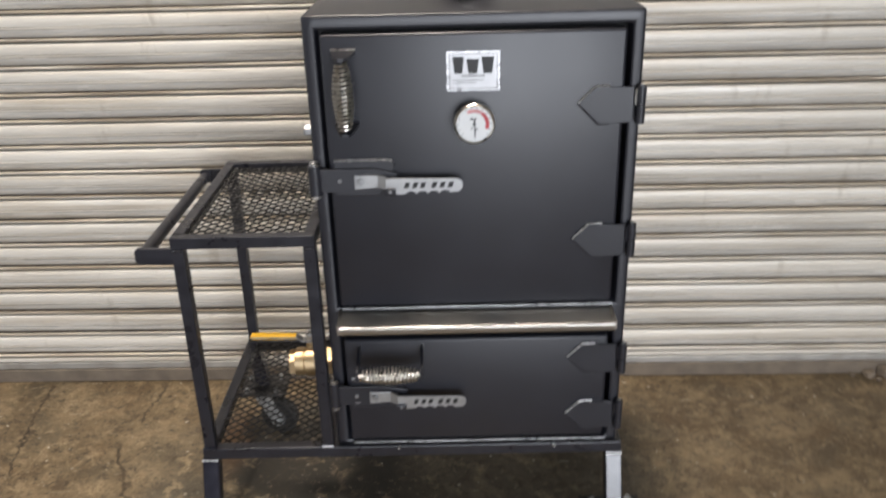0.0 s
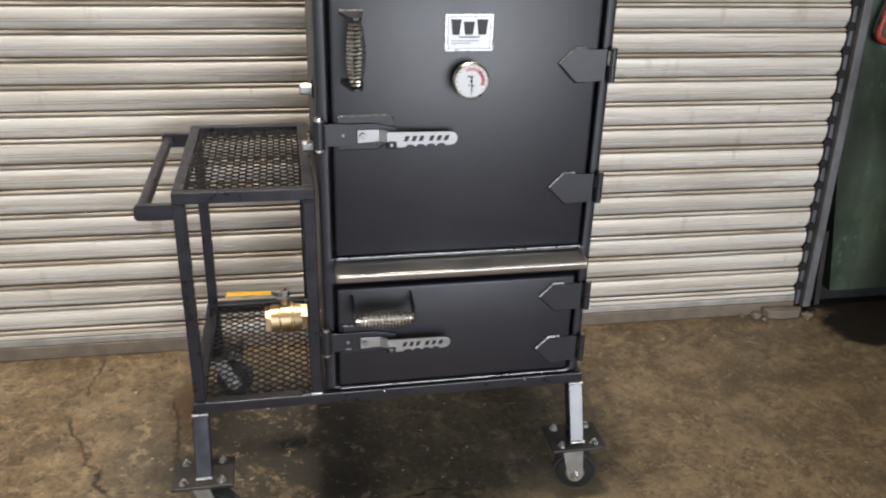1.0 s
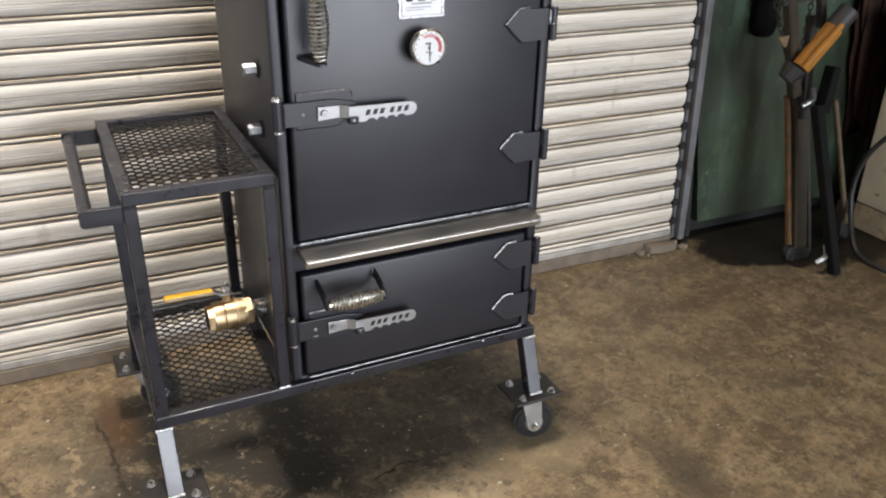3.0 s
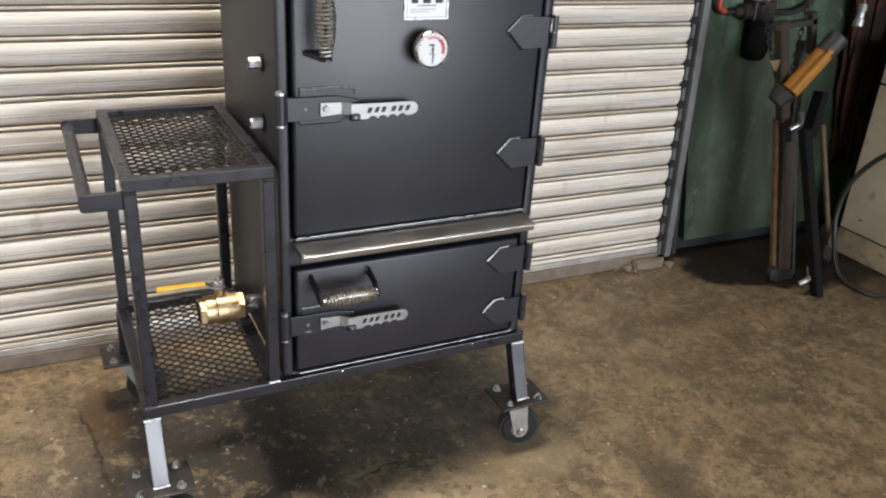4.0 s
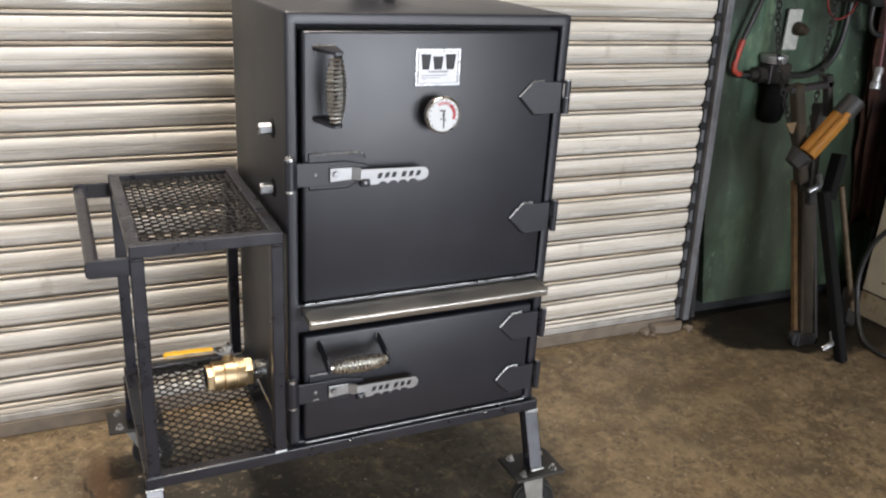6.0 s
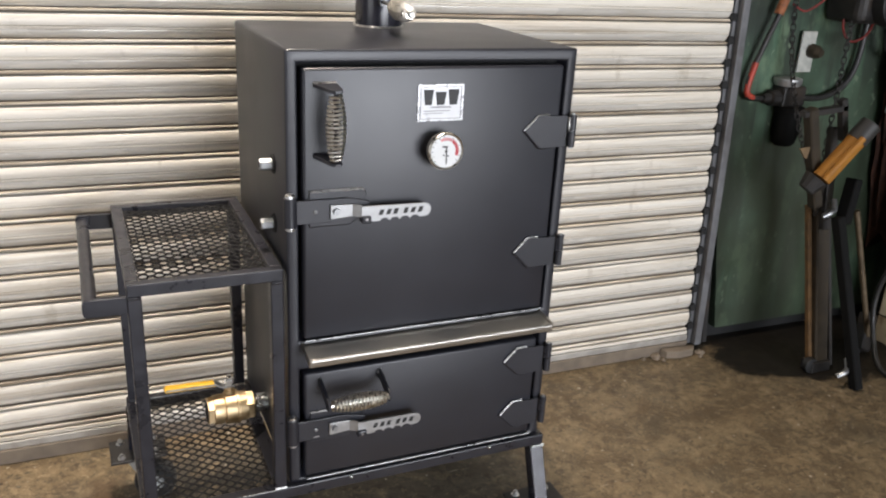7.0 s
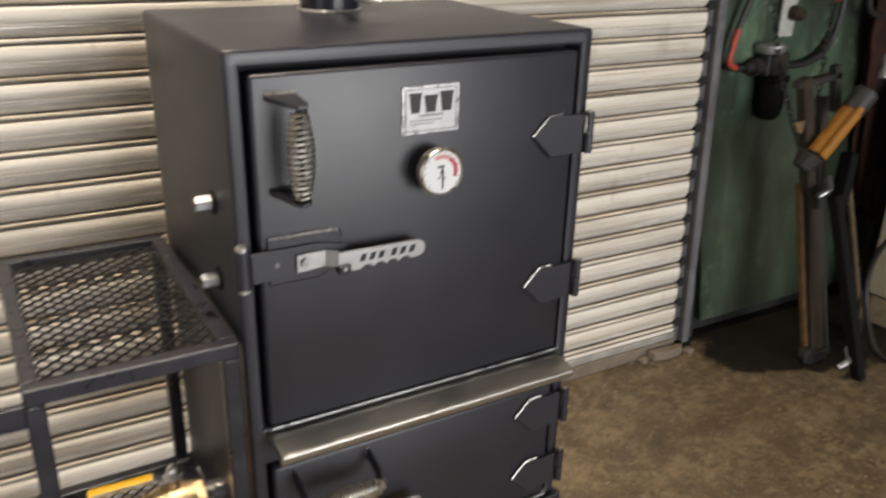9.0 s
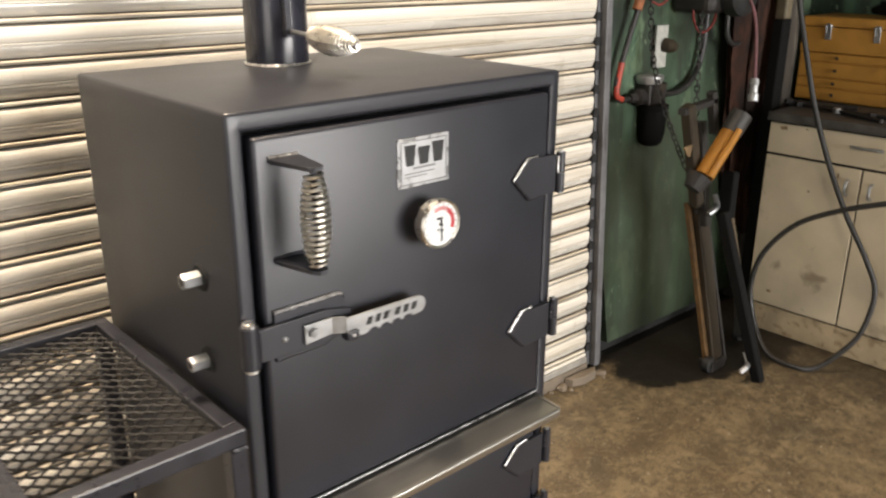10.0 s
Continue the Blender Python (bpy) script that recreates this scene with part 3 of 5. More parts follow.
# Dark strip: the shade between rail and panel, made solid.
part("channel_gap_shade", boxed(1.8325, 1.8575, GREEN_Y + 0.012, GREEN_Y + 0.05, 0.01, 2.9), DARK_GAP, rail)
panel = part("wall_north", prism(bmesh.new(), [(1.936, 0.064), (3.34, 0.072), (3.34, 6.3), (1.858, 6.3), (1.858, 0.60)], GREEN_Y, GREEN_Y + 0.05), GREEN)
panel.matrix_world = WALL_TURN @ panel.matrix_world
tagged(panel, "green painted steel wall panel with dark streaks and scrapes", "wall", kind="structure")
# Added near-black backing, so the slot under the panel reads as shade.
part("wall_backing", boxed(1.834, 3.34, GREEN_Y + 0.052, GREEN_Y + 0.15, 0, 6.3), DARK_GAP)
bpy.data.objects["wall_backing"].matrix_world = WALL_TURN
tagged(bpy.data.objects["wall_backing"], "near-black backing, painted shade below the green wall panel", "wall", kind="structure")
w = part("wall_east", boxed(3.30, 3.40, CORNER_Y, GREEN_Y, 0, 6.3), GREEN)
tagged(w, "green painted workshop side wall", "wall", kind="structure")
# Unseen bay, added so daylight enters from the right and partly misses the corner.
w = part("wall_corner", boxed(3.40, FAR_X, CORNER_Y, CORNER_Y + 0.1, 0, 6.3), WALL)
tagged(w, "plain grey unseen return wall of the added bay", "wall", kind="structure")
w = part("wall_bay", boxed(FAR_X, FAR_X + 0.1, BACK_Y, CORNER_Y + 0.1, 0, 6.3), WALL)
tagged(w, "plain grey unseen far wall of the added bay", "wall", kind="structure")
w = part("wall_lintel", boxed(DOOR_X0, 1.832, WALL_Y + 0.032, WALL_Y + 0.12, 2.62, 6.3), WALL)
w.matrix_world = WALL_TURN
tagged(w, "plain grey lintel above the roller door", "wall", kind="structure")
# The opening in this wall is added for the side fill lamp.
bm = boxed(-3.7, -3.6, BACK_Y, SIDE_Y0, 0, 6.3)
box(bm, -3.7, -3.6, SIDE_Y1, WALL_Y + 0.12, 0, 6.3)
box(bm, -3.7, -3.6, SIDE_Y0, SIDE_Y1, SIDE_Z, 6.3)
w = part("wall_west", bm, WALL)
tagged(w, "plain grey workshop side wall with an added opening for the fill lamp", "wall", kind="structure")
w = part("wall_south", frame_solid([-3.6, OPEN_X0, OPEN_X1, FAR_X + 0.1], [0, OPEN_Z, 6.3], {(1, 0)}, BACK_Y - 0.15, BACK_Y), WALL)
tagged(w, "plain grey wall with a wide open doorway", "wall", kind="structure")
c = part("ceiling", boxed(-3.7, FAR_X + 0.1, BACK_Y - 0.15, GREEN_Y + 0.2, 6.3, 6.4), CEIL)
tagged(c, "plain workshop ceiling", "ceiling", kind="structure")
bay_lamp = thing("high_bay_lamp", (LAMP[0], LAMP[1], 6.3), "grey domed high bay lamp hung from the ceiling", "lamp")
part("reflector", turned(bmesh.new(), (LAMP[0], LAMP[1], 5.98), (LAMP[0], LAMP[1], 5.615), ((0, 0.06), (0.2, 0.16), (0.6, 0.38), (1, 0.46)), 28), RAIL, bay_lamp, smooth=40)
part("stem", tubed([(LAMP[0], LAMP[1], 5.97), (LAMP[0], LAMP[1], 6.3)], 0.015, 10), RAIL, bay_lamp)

# ---- the smoker ----
W, D, Z0, Z1 = 0.635, 0.492, 0.328, 1.285
smoker = thing("barbecue_smoker", (0.3, 0.25, 0), "black steel cabinet barbecue smoker on casters with a mesh side table", "smoker")

body = part("cabinet_body", frame_solid([0, 0.024, 0.612, W], [Z0, 0.338, 0.612, 0.679, 1.259, Z1], {(1, 1), (1, 3)}, 0, D, 0.0055), BLACK, smoker, smooth=60)
part("back_sheet", boxed(0.02, 0.615, D - 0.03, D - 0.003, Z0 + 0.008, Z1 - 0.02), BLACK, body)
part("liner", boxed(0.018, 0.618, 0.045, 0.06, Z0 + 0.006, Z1 - 0.01), DARK_GAP, body)

DY = -0.008
doors = {}
for nm, x0, x1, z0, z1 in (("upper_door", 0.032, 0.601, 0.687, 1.251), ("lower_door", 0.032, 0.601, 0.345, 0.605)):
    doors[nm] = part(nm, boxed(x0, x1, DY, 0.03, z0, z1, 0.006, 3), BLACK, smoker, smooth=40)
up, low = doors["upper_door"], doors["lower_door"]

# bright strips along the door seams: highlights of the lit edges, made solid
part("edge_highlight", tubed([(0.036, -0.005, 0.6815), (0.604, -0.005, 0.6815)], 0.0026, 10), EDGE_GLINT, body, smooth=60)
part("edge_highlight", tubed([(0.036, -0.006, 0.3365), (0.606, -0.006, 0.3365)], 0.0026, 10), EDGE_GLINT, body, smooth=60)


def vertical_handle():
    x, y = 0.078, -0.074
    part("coil_grip", coil((x, y, 1.088), (x, y, 1.213), 0.0090, 0.0180, 16, 0.0026), CHROME, up, "bulged chrome spring grip")
    part("grip_core", tubed([(x, y, 1.083), (x, y, 1.219)], 0.0045, 10), BLACK_TUBE, up)
    for z in (1.219, 1.082):
        bm = bmesh.new()
        prism(bm, [(x - 0.026, DY), (x - 0.026, DY - 0.010), (x - 0.012, y - 0.004), (x - 0.005, y - 0.013), (x + 0.006, y - 0.013), (x + 0.012, y - 0.004), (x + 0.020, DY - 0.010), (x + 0.020, DY)],
              z - 0.003, z + 0.003, "xy", 0.001)
        part("grip_bracket", bm, BLACK, up)
        part("weld_bead", bead(bmesh.new(), [(x - 0.026, DY - 0.001, z + 0.004), (x + 0.020, DY - 0.001, z + 0.004)], 0.0028), BLACK_TUBE if z < 1.1 else DULL_WELD, up)


def horizontal_handle():
    z, y = 0.560, -0.079
    part("coil_grip", coil((0.072, y, z), (0.195, y, z), 0.0090, 0.0180, 16, 0.0026), CHROME, low, "bulged chrome spring grip")
    part("grip_core", tubed([(0.066, y, z), (0.202, y, z)], 0.0045, 10), CHROME, low)
    for x in (0.065, 0.200):
        bm = bmesh.new()
        prism(bm, [(DY, 0.592), (DY - 0.012, 0.592), (y - 0.004, z + 0.013), (y - 0.012, z + 0.005), (y - 0.012, z - 0.007), (y + 0.004, z - 0.010), (DY - 0.020, 0.572), (DY, 0.570)],
              x - 0.003, x + 0.003, "yz", 0.001)
        part("grip_bracket", bm, BLACK, low)
        part("weld_bead", bead(bmesh.new(), [(x, DY - 0.001, 0.592), (x, DY - 0.004, 0.582)], 0.0035), WELD, low)


vertical_handle()
horizontal_handle()


def latch(door, zc, bead_top):
    """Pinned strap latch on the left stile with a silver lever."""
    st = part("latch_strap", prism(bmesh.new(), [(0.013, zc - 0.024), (0.135, zc - 0.024), (0.150, zc - 0.014), (0.165, zc - 0.010), (0.165, zc + 0.014), (0.120, zc + 0.024), (0.013, zc + 0.024)],
                                  DY - 0.014, DY - 0.007, "xz", 0.0012), BLACK, smoker)
    bm = tubed([(0.004, -0.0135, zc - 0.030), (0.004, -0.0135, zc + 0.030)], 0.0130, 18)
    part("latch_barrel", bm, BLACK, body, smooth=40)
    for s in (1, -1):
        bm = turned(bmesh.new(), (0.004, -0.0135, zc + s * 0.030), (0.004, -0.0135, zc + s * 0.038), ((0, 0.0098), (0.7, 0.0098), (1, 0.007)), 10)
        part("pin_head", bm, BRIGHT if s > 0 else WELD, body)
    part("weld_bead", bead(bmesh.new(), [(0.015, DY - 0.013, zc - 0.022), (0.015, DY - 0.013, zc + 0.022)], 0.002), BLACK_TUBE, body)
    # keeper plate behind the strap, with its weld outline
    out = [(0.043, zc - 0.033), (0.122, zc - 0.033)]
    for cx, cz, r, a0, a1 in ((0.122, zc - 0.018, 0.015, -90, -20), (0.148, zc + 0.026, 0.012, 0, 90)):
        out += [(cx + r * math.cos(radians(a0 + (a1 - a0) * k / 5)), cz + r * math.sin(radians(a0 + (a1 - a0) * k / 5))) for k in range(6)]
    out.append((0.043, zc + 0.038))
    part("keeper_plate", prism(bmesh.new(), out, DY - 0.006, DY, "xz", 0.001), BLACK, door)
    rim = [(x, DY - 0.003, z) for x, z in out]
    part("weld_bead", bead(bmesh.new(), [rim[-1], rim[-2], rim[-3], rim[-4]], bead_top), DULL_WELD, door, "lumpy grey weld bead")
    part("weld_bead", bead(bmesh.new(), rim[-5:-8:-1], 0.0026), BLACK, door)
    part("weld_bead", bead(bmesh.new(), rim[:8], 0.0028), BLACK, door)
    bm = turned(bmesh.new(), (0.053, DY - 0.014, zc), (0.053, DY - 0.017, zc), ((0, 0.0042), (0.6, 0.0042), (1, 0.002)), 10)
    part("rivet", bm, ZINC, st)
    # lever: a bolted foot, a step and a scalloped arm
    yo = DY - 0.014
    lever = bmesh.new()
    prism(lever, [(0.082, zc - 0.016), (0.128, zc - 0.013), (0.128, zc + 0.012), (0.082, zc + 0.013)], yo - 0.006, yo - 0.002, "xz", 0.001)
    prism(lever, [(0.1275, yo - 0.002), (0.1275, yo - 0.006), (0.144, yo - 0.017), (0.144, yo - 0.013)], zc - 0.013, zc + 0.012, "xy")
    prof = [(0.1435, zc + 0.009), (0.280, zc + 0.003 + 0.004)]
    for k in range(9):
        a = math.pi / 2 - math.pi * k / 8
        prof.append((0.280 + 0.013 * math.cos(a), zc - 0.007 + 0.0135 * math.sin(a)))
    for k in range(4):
        x1 = 0.268 - k * 0.022
        for i in range(5):
            a = math.pi * i / 4
            prof.append((x1 - 0.010 + 0.010 * math.cos(a), zc - 0.0215 - 0.0005 * k + 0.0055 * math.sin(a)))
    prof += [(0.172, zc - 0.024), (0.1435, zc - 0.020)]
    prism(lever, prof, yo - 0.0175, yo - 0.0135, "xz")
    lv = part("lever", lever, ALU, smoker, "brushed silver steel lever with scalloped edge")
    bm = hex_nut(bmesh.new(), (0.094, yo - 0.006, zc), (0.094, yo - 0.012, zc), 0.0075)
    part("bolt_head", bm, ZINC, lv)
    part("lever_stop", boxed(0.142, 0.163, yo - 0.024, yo - 0.004, zc - 0.026, zc - 0.010, 0.004), BLACK, lv, "black stop block")
    bm = turned(bmesh.new(), (0.152, yo - 0.024, zc - 0.017), (0.152, yo - 0.026, zc - 0.017), ((0, 0.003), (1, 0.002)), 8)
    part("stop_screw", bm, ZINC, lv)
    # dark cut-out marks on the arm
    for k, x in enumerate((0.178, 0.194, 0.209, 0.231, 0.247, 0.263)):
        bm = prism(bmesh.new(), [(x, zc - 0.011), (x + 0.009, zc - 0.011), (x + 0.013, zc + 0.0005), (x + 0.004, zc + 0.0005)], yo - 0.0182, yo - 0.0170, "xz")
        part("cut_mark", bm, INK, lv)


latch(up, 0.972, 0.0038)
latch(low, 0.472, 0.0032)
part("serial_mark", boxed(0.046, 0.060, DY - 0.0145, DY - 0.0138, 0.4530, 0.4550), SIGN, smoker)


def hinge(zc, door):
    """Pointed strap hinge with a barrel on the right edge."""
    h = 0.036
    st = part("hinge_strap", prism(bmesh.new(), [(0.514, zc + 0.004), (0.547, zc + h), (0.566, zc + h + 0.001), (0.566, zc + h - 0.002), (0.618, zc + h - 0.002), (0.618, zc - h + 0.002), (0.554, zc - h)],
                                  DY - 0.007, DY - 0.0005, "xz", 0.001), BLACK, smoker)
    part("weld_bead", bead(bmesh.new(), [(0.514, DY - 0.004, zc + 0.004), (0.546, DY - 0.004, zc + h), (0.572, DY - 0.004, zc + h + 0.001)], 0.0030 if zc < 1.0 else 0.0022), WELD, st)
    part("weld_bead", bead(bmesh.new(), [(0.514, DY - 0.004, zc + 0.004), (0.553, DY - 0.004, zc - h), (0.575, DY - 0.004, zc - h)], 0.0026), BLACK, st)
    part("weld_bead", bead(bmesh.new(), [(0.622, DY - 0.008, zc + h - 0.006), (0.622, DY - 0.008, zc)], 0.0024), WELD if zc > 1 else BLACK_TUBE, st)
    part("hinge_barrel", tubed([(0.633, -0.012, zc - h), (0.633, -0.012, zc - 0.001)], 0.0085, 14), BLACK, st, smooth=40)
    part("hinge_barrel", tubed([(0.633, -0.012, zc + 0.001), (0.633, -0.012, zc + h)], 0.0085, 14), BLACK, st, smooth=40)
    part("hinge_pin", tubed([(0.633, -0.012, zc - h - 0.003), (0.633, -0.012, zc + h + 0.003)], 0.004, 10), ZINC, st)


for z, d in ((1.109, up), (0.830, up), (0.551, low), (0.405, low)):
    hinge(z, d)


def gauge():
    x, z = 0.316, 1.088
    g = part("thermometer", turned(bmesh.new(), (x, DY, z), (x, -0.030, z), ((0, 0.009), (1, 0.009)), 16), ZINC, smoker, "round dial thermometer with a chrome rim")
    part("case", turned(bmesh.new(), (x, -0.028, z), (x, -0.0475, z), ((0, 0.030), (0.1, 0.0355), (0.7, 0.0362), (0.72, 0.0385), (0.95, 0.0385), (1, 0.0365)), 40), CHROME, g, smooth=40)
    part("dial", turned(bmesh.new(), (x, -0.0470, z), (x, -0.0485, z), ((0, 0.0345), (1, 0.0345)), 40), DIAL, g, "white dial with a red arc")
    bm = bmesh.new()
    for k in range(40):
        a0, a1 = 2 * math.pi * k / 40, 2 * math.pi * (k + 1) / 40
        q = []
        for rr, yy in ((0.0385, -0.0485), (0.0365, -0.0512), (0.0338, -0.0495)):
            q.append([bm.verts.new((x + rr * math.cos(a), yy, z + rr * math.sin(a))) for a in (a0, a1)])
        for r0, r1 in zip(q, q[1:]):
            bm.faces.new((r0[0], r0[1], r1[1], r1[0]))
    bmesh.ops.remove_doubles(bm, verts=bm.verts[:], dist=1e-5)
    part("rim", bm, CHROME, g, smooth=60)

    def arc(a0, a1, r0, r1, y):
        bm = bmesh.new()
        k = 14
        ring = [[bm.verts.new((x + r * math.cos(radians(a0 + (a1 - a0) * i / k)), y, z + r * math.sin(radians(a0 + (a1 - a0) * i / k)))) for r in (r0, r1)] for i in range(k + 1)]
        for p, q in zip(ring, ring[1:]):
            bm.faces.new((p[0], p[1], q[1], q[0]))
        return bm

    part("red_arc", arc(-22, 58, 0.021, 0.028, -0.0489), RED, g)
    part("pink_arc", arc(60, 120, 0.022, 0.028, -0.0489), mat("pink print", (0.70, 0.30, 0.30), 0.4), g)
    for a in range(-40, 221, 20):
        part("tick", arc(a, a + 2.5, 0.029, 0.032, -0.0489), INK, g)
    part("needle", prism(bmesh.new(), [(x - 0.0012, z + 0.010), (x + 0.0012, z + 0.010), (x + 0.002, z - 0.024), (x + 0.0005, z - 0.028)], -0.0505, -0.0495, "xz"), INK, g)
    part("needle_hub", turned(bmesh.new(), (x, -0.0485, z), (x, -0.0515, z), ((0, 0.0028), (1, 0.0022)), 12), INK, g)
    for dx, dz, ww in ((-0.005, 0.0095, 0.0065), (0.002, 0.0095, 0.0035), (-0.005, -0.008, 0.004), (0.003, -0.010, 0.006)):
        part("print_bar", boxed(x + dx - ww / 2, x + dx + ww / 2, -0.0492, -0.0486, z + dz - 0.0016, z + dz + 0.0016), INK if dz > 0 else INK_GREY, g)


def plaque():
    x, z, w2, h2 = 0.316, 1.179, 0.0505, 0.0375
    p = part("name_plate", boxed(x - w2, x + w2, DY - 0.0025, DY, z - h2, z + h2, 0.0008), SIGN, smoker, "bright metal plate with dark block emblem")
    part("plate_border", frame_solid([x - 0.0455, x - 0.044, x + 0.044, x + 0.0455], [z - 0.033, z - 0.0315, z + 0.0315, z + 0.033], {(1, 1)}, DY - 0.0032, DY - 0.0024), INK_GREY, p)
    part("plate_face", boxed(x - 0.043, x + 0.043, DY - 0.0034, DY - 0.0024, z - 0.0305, z + 0.0305), SIGN_FACE, p)
    for a, c, zt in ((-0.039, -0.017, 0.027), (-0.013, 0.011, 0.0225), (0.015, 0.039, 0.027)):
        part("emblem_block", prism(bmesh.new(), [(x + a + 0.004, z - 0.004), (x + c - 0.004, z - 0.004), (x + c, z + zt), (x + a, z + zt)], DY - 0.0044, DY - 0.0034, "xz"), INK, p)
    for a, c, zz, hh, m in ((-0.022, 0.022, -0.0085, 0.0016, INK_GREY), (-0.038, 0.020, -0.016, 0.0009, INK_GREY), (-0.038, 0.005, -0.021, 0.0008, INK_GREY)):
        part("print_bar", boxed(x + a, x + c, DY - 0.0042, DY - 0.0034, z + zz - hh, z + zz + hh), m, p)


gauge()
plaque()


def drip_shelf():
    """Folded stainless shelf between the doors."""
    x0, x1, yf = 0.031, 0.602, -0.068
    bm = bmesh.new()
    fold = [(yf + 0.0006 + 0.006 * (1 - math.cos(a)), 0.6625 + 0.0060 * math.sin(a)) for a in (math.pi / 2 * k / 6 for k in range(7))]
    prism(bm, [(0.0, 0.6735), (0.0, 0.6705), (yf + 0.007, 0.6645), (yf + 0.0070, 0.6500), (yf + 0.0035, 0.6500)] + fold, x0, x1, "yz")
    s = part("drip_shelf", bm, STAINLESS, smoker, "brushed stainless folded drip shelf", smooth=30)
    for x in (x0, x1):
        bm = prism(bmesh.new(), [(0.0, 0.6765), (yf + 0.003, 0.6705), (yf + 0.0040, 0.6505), (yf + 0.0075, 0.6505), (0.0, 0.668)], x - 0.0035, x + 0.0035, "yz", 0.001)
        part("shelf_end", bm, STAINLESS, s)
    part("weld_bead", bead(bmesh.new(), [(x0, yf + 0.001, 0.667), (x0, yf + 0.0035, 0.651)], 0.0016), WELD, s)


drip_shelf()

# base frame, posts, table
TX0, TX1, TY0, TY1, TZ = -0.307, -0.010, -0.010, 0.496, 0.853
for nm, a in (("base_rail", (-0.312, 0.646, -0.012, 0.014, 0.300, 0.328)), ("base_rail", (-0.312, 0.646, 0.472, 0.498, 0.300, 0.328)),
              ("base_rail", (-0.312, -0.286, 0.014, 0.472, 0.300, 0.328)), ("base_rail", (0.620, 0.646, 0.014, 0.472, 0.300, 0.328)), ("base_rail", (-0.034, -0.0005, 0.014, 0.472, 0.300, 0.328))):
    part(nm, boxed(*a, 0.0025), BLACK_TUBE, smoker)
for x in (0.139, 0.492):
    part("tack_weld", turned(bmesh.new(), (x, -0.012, 0.3245), (x, -0.018, 0.3245), ((0, 0.005), (0.6, 0.0045), (1, 0.002)), 8), BRIGHT, smoker, smooth=60)
for x, y in ((TX0, TY0), (TX1 - 0.026, TY0), (TX0, TY1 - 0.026), (TX1 - 0.026, TY1 - 0.026)):
    p = part("table_post", boxed(x, x + 0.026, y, y + 0.026, 0.328, TZ - 0.026, 0.0025), BLACK_TUBE, smoker)
    part("weld_bead", bead(bmesh.new(), [(x + 0.002, y - 0.001, TZ - 0.028), (x + 0.024, y - 0.001, TZ - 0.028)], 0.0036), PAINTED_WELD, p)
    part("weld_bead", bead(bmesh.new(), [(x, y - 0.001, 0.330), (x + 0.026, y - 0.001, 0.330)], 0.0030), BLACK_TUBE if x < -0.1 else WELD, p)
for a in ((TX0, TX1, TY0, TY0 + 0.024), (TX0, TX1, TY1 - 0.024, TY1), (TX0, TX0 + 0.024, TY0 + 0.024, TY1 - 0.024), (TX1 - 0.024, TX1, TY0 + 0.024, TY1 - 0.024)):
    part("table_frame", boxed(*a, TZ - 0.026, TZ, 0.0025), BLACK_TUBE, smoker)


def expanded_metal(x0, x1, y0, y1, z, lwd=0.0305, swd=0.0127, wide=0.0024, thick=0.0016):
    """Diamond mesh: zigzag strands that touch at their knuckles."""
    bm = bmesh.new()
    rows, cols = int((y1 - y0) / swd) + 2, int((x1 - x0) / (lwd / 2)) + 1
    for r in range(rows):
        yc = y0 + r * swd
        prev = None
        for k in range(cols + 1):
            x = min(x0 + k * lwd / 2, x1)
            s = 1 if (k + r) % 2 else -1
            y = min(max(yc + s * swd * 0.46, y0), y1)
            zz = z + 0.0012 * s
            ring = [bm.verts.new((x, y + a, zz + c + a * 0.85)) for a, c in ((-wide / 2, -thick / 2), (wide / 2, -thick / 2), (wide / 2, thick / 2), (-wide / 2, thick / 2))]
            if prev:
                for i in range(4):
                    bm.faces.new((prev[i], prev[(i + 1) % 4], ring[(i + 1) % 4], ring[i]))
            prev = ring
    return bm


part("expanded_mesh", expanded_metal(TX0 + 0.020, TX1 - 0.020, TY0 + 0.020, TY1 - 0.020, TZ - 0.012), BLACK_MESH, smoker, "black expanded metal table top")
part("expanded_mesh", expanded_metal(-0.292, -0.028, 0.006, 0.480, 0.324), BLACK_MESH, smoker, "black expanded metal lower shelf")


def push_handle():
    x, z = -0.372, 0.808
    for y in (0.004, 0.514):
        out = [(TX0 + 0.012, z - 0.018), (TX0 + 0.012, z + 0.018)]
        for cz, a0 in ((z + 0.009, 90), (z - 0.007, 180)):
            out += [(x - 0.004 + 0.010 * math.cos(radians(a0 + 22.5 * k)), cz + 0.010 * math.sin(radians(a0 + 22.5 * k))) for k in range(5)]
        part("handle_arm", prism(bmesh.new(), out, y - 0.006, y + 0.006, "xz", 0.0015), BLACK_TUBE, smoker)
    part("push_bar", tubed([(x, 0.010, z), (x, 0.508, z)], 0.0135, 16), BLACK_TUBE, smoker, smooth=50)


push_handle()


def leg(x, y_top, y_bot, zp=0.153):
    bm = bmesh.new()
    h = 0.0185
    ring = [[bm.verts.new((x + a, y + c, z)) for a, c in ((-h, -h), (h, -h), (h, h), (-h, h))] for y, z in ((y_top, 0.300), (y_bot, zp))]
    for i in range(4):
        bm.faces.new((ring[0][i], ring[0][(i + 1) % 4], ring[1][(i + 1) % 4], ring[1][i]))
    bm.faces.new(ring[0])
    bm.faces.new(ring[1][::-1])
    bmesh.ops.bevel(bm, geom=[e for e in bm.edges if abs(e.verts[0].co.z - e.verts[1].co.z) > 0.05], offset=0.0022, segments=1, affect="EDGES", profile=0.5)
    return part("leg", bm, BLACK_LEG, smoker)


